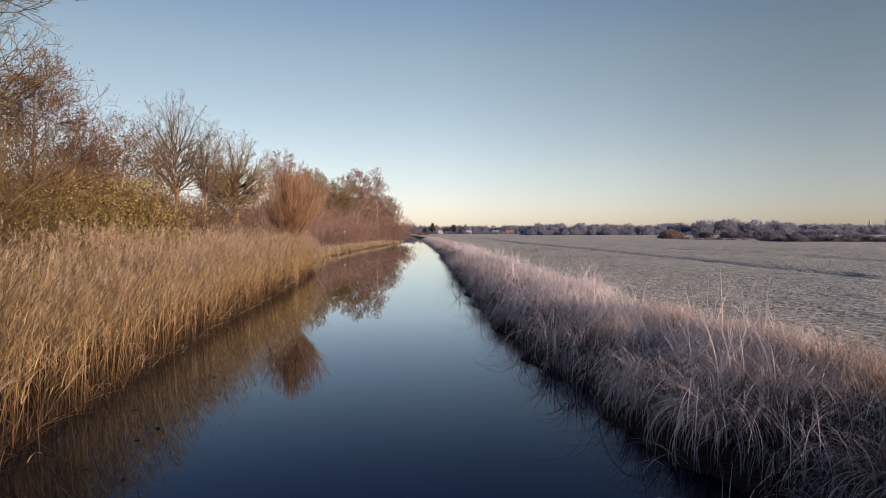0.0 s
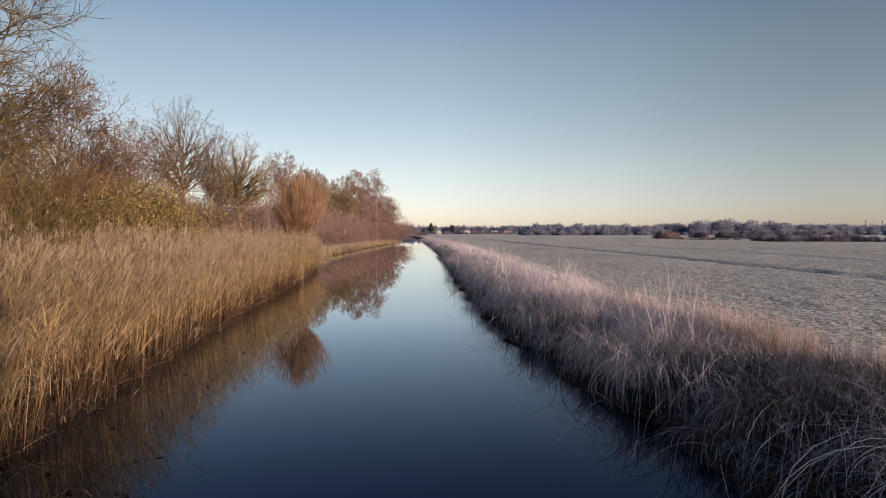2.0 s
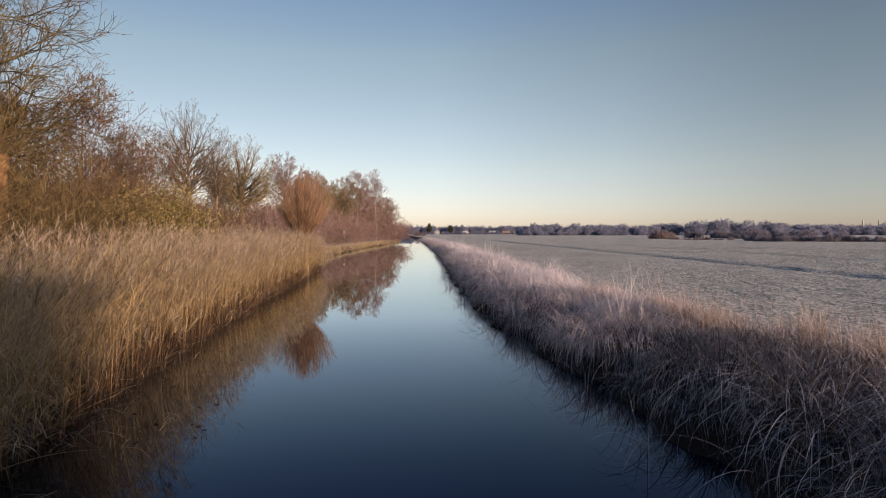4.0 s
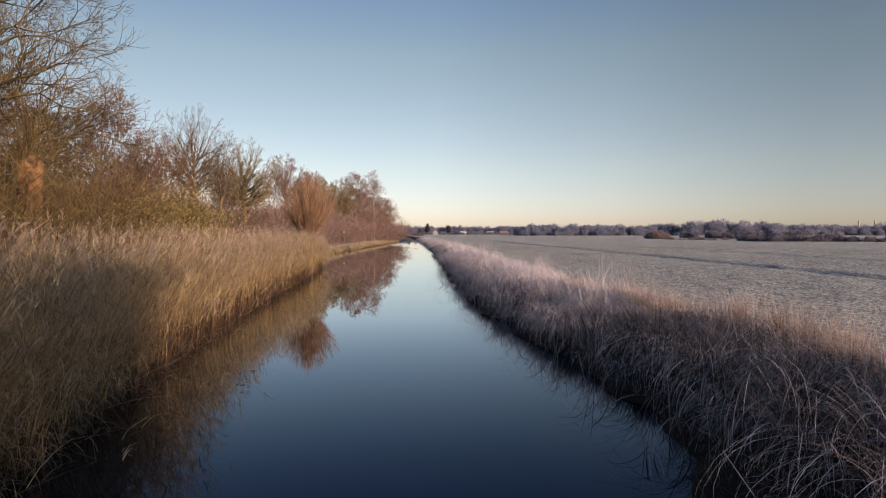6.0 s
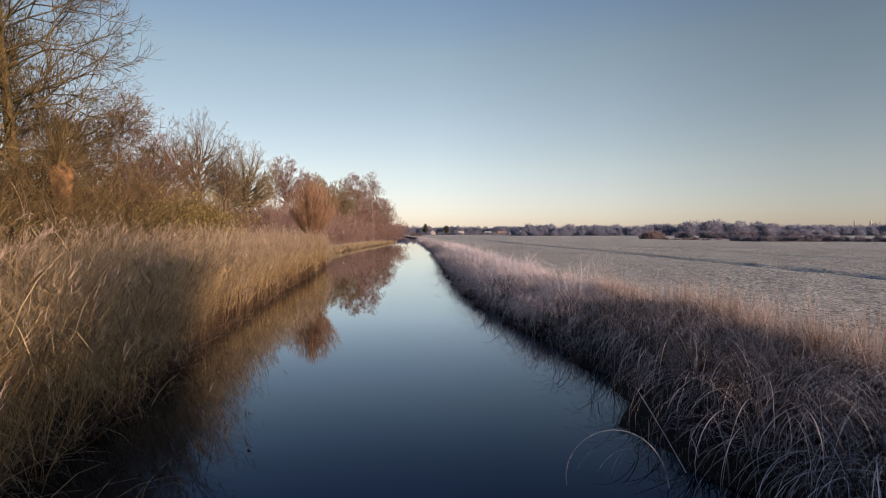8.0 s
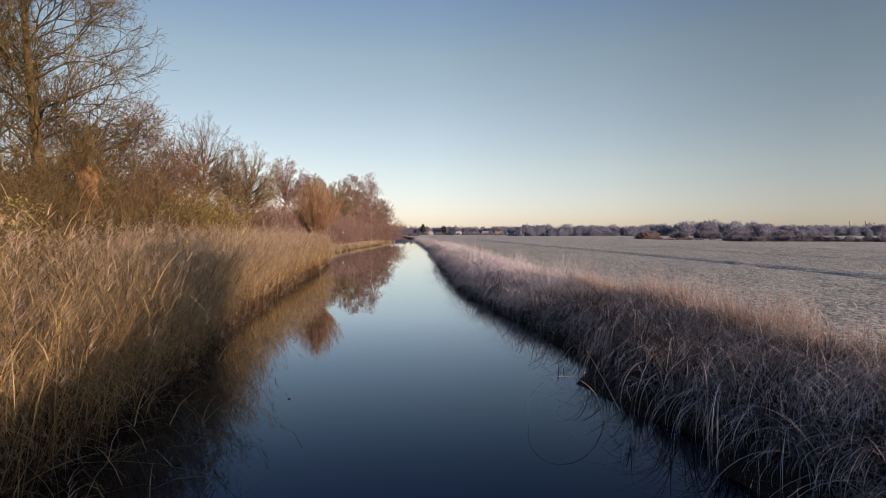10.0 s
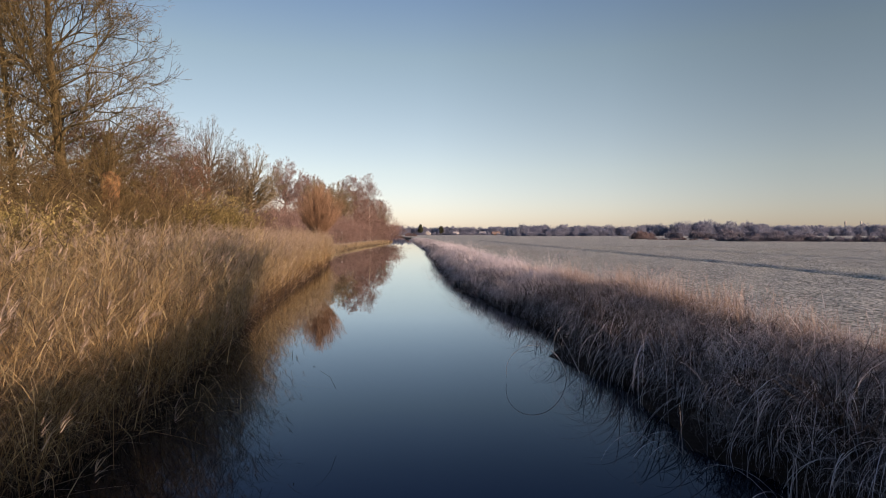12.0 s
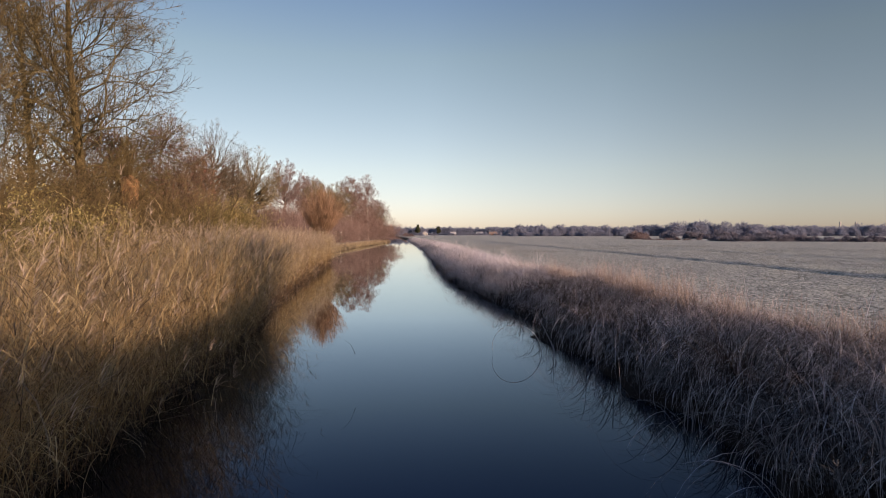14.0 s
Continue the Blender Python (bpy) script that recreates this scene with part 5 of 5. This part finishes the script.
def floating_leaves():
    """Single dead leaves adrift off the reeds, each a little curled."""
    r = random.Random(77)
    shapes = []
    for k in range(4):
        bm = bmesh.new()
        rim = []
        for j in range(8):
            a = j * math.pi / 4
            out = 0.034 * (1 + 0.25 * r.uniform(-1, 1))
            rim.append(bm.verts.new((math.cos(a) * out * 1.5, math.sin(a) * out, 0.004 + 0.010 * math.cos(a) ** 2 * r.random())))
        mid = bm.verts.new((0, 0, 0.002))
        for j in range(8):
            bm.faces.new((mid, rim[j], rim[(j + 1) % 8]))
        bmesh.ops.solidify(bm, geom=bm.faces[:], thickness=0.002)
        mesh = bpy.data.meshes.new("leaf")
        bm.to_mesh(mesh)
        bm.free()
        mesh.materials.append(M_LITTER)
        shapes.append(mesh)
    for k in range(34):
        y = r.choice((2.9, 5.6, 8.4, -2.0, 12.0)) + r.gauss(0, 0.7)
        x = float(left_edge(y)) + 1.15 + r.gauss(0, 0.3)
        ob = new("floating_leaf", shapes[k % 4])
        ob.matrix_basis = pose(x, y, 0.003, 0, 0, r.uniform(0, 360)) @ Matrix.Scale(r.uniform(0.35, 0.8), 4)
        tagged(ob, "dead brown leaf floating on the still water", "leaf", "leaves adrift beside the reeds")


floating_leaves()


def fallen_reed(x, y, out, seed):
    rng = np.random.default_rng(seed)
    n = 3
    root = np.stack([rng.normal(0, 0.06, n), rng.normal(0, 0.1, n), np.full(n, 0.0)], 1)
    v, q, f = blades(root, rng.normal(0.0, 0.35, n), rng.uniform(0.9, 1.2, n), rng.uniform(0.7, 1.1, n) * out, rng.uniform(0.007, 0.012, n), rng.uniform(0.3, 0.7, n), 7, rng, 0.0, 0.9)
    ob = new("fallen_reed", mesh_from("fallen_reed", v, q, M_RLEAF, f))
    ob.matrix_basis = pose(x, y, 0.06)
    tagged(ob, "bent dry reed stems leaning out over the water", "reeds", "fallen reeds at the water's edge")


for k in range(26):
    y = -9.5 + k * 1.15
    fallen_reed(float(left_edge(y)) + 0.02, y, 0.9 if k < 12 else 0.6, 90 + k)


def upright_weeds():
    """Tall dead stems that stand above the crest of the frosted bank."""
    rng = np.random.default_rng(77)
    bits = []
    for cx, cy, n, h in ((5.2, 9.5, 26, 1.1), (4.6, 3.4, 60, 0.9), (5.0, 1.2, 40, 0.85), (5.6, 6.0, 24, 1.0), (4.9, -2.2, 40, 0.8), (6.4, 12.4, 20, 1.0), (4.6, 14.0, 30, 0.9), (5.2, -5.4, 30, 0.8)):
        root = np.stack([cx + rng.normal(0, 0.3, n), cy + rng.normal(0, 0.5, n), np.zeros(n)], 1)
        root[:, 2] = ground_z(root[:, 0], root[:, 1]) - 0.03
        ln = rng.uniform(0.45, 1.0, n) * h
        hd = rng.uniform(0, 6.283, n)
        bits.append(blades(root, hd, np.abs(rng.normal(0.08, 0.12, n)), ln, rng.uniform(0.003, 0.006, n), rng.uniform(0.05, 1.4, n), 5, rng, 0.0, 0.7))
        per = 5
        idx = np.repeat(np.arange(n), per)
        b = root[idx] + np.array([0, 0, 1]) * (ln[idx] * rng.uniform(0.6, 1.0, len(idx)))[:, None]
        bits.append(blades(b, rng.uniform(0, 6.283, len(idx)), rng.uniform(0.2, 0.9, len(idx)), rng.uniform(0.05, 0.14, len(idx)), rng.uniform(0.006, 0.012, len(idx)), rng.uniform(0.2, 1.2, len(idx)), 2, rng, 0.3, 1.0))
    v, q, f = merge(bits)
    ob = new("dead_weeds", mesh_from("dead_weeds", v, q, M_GRASS, f))
    tagged(ob, "brown upright weed stems rimmed with frost on the bank crest", "weeds", kind="stuff")


upright_weeds()
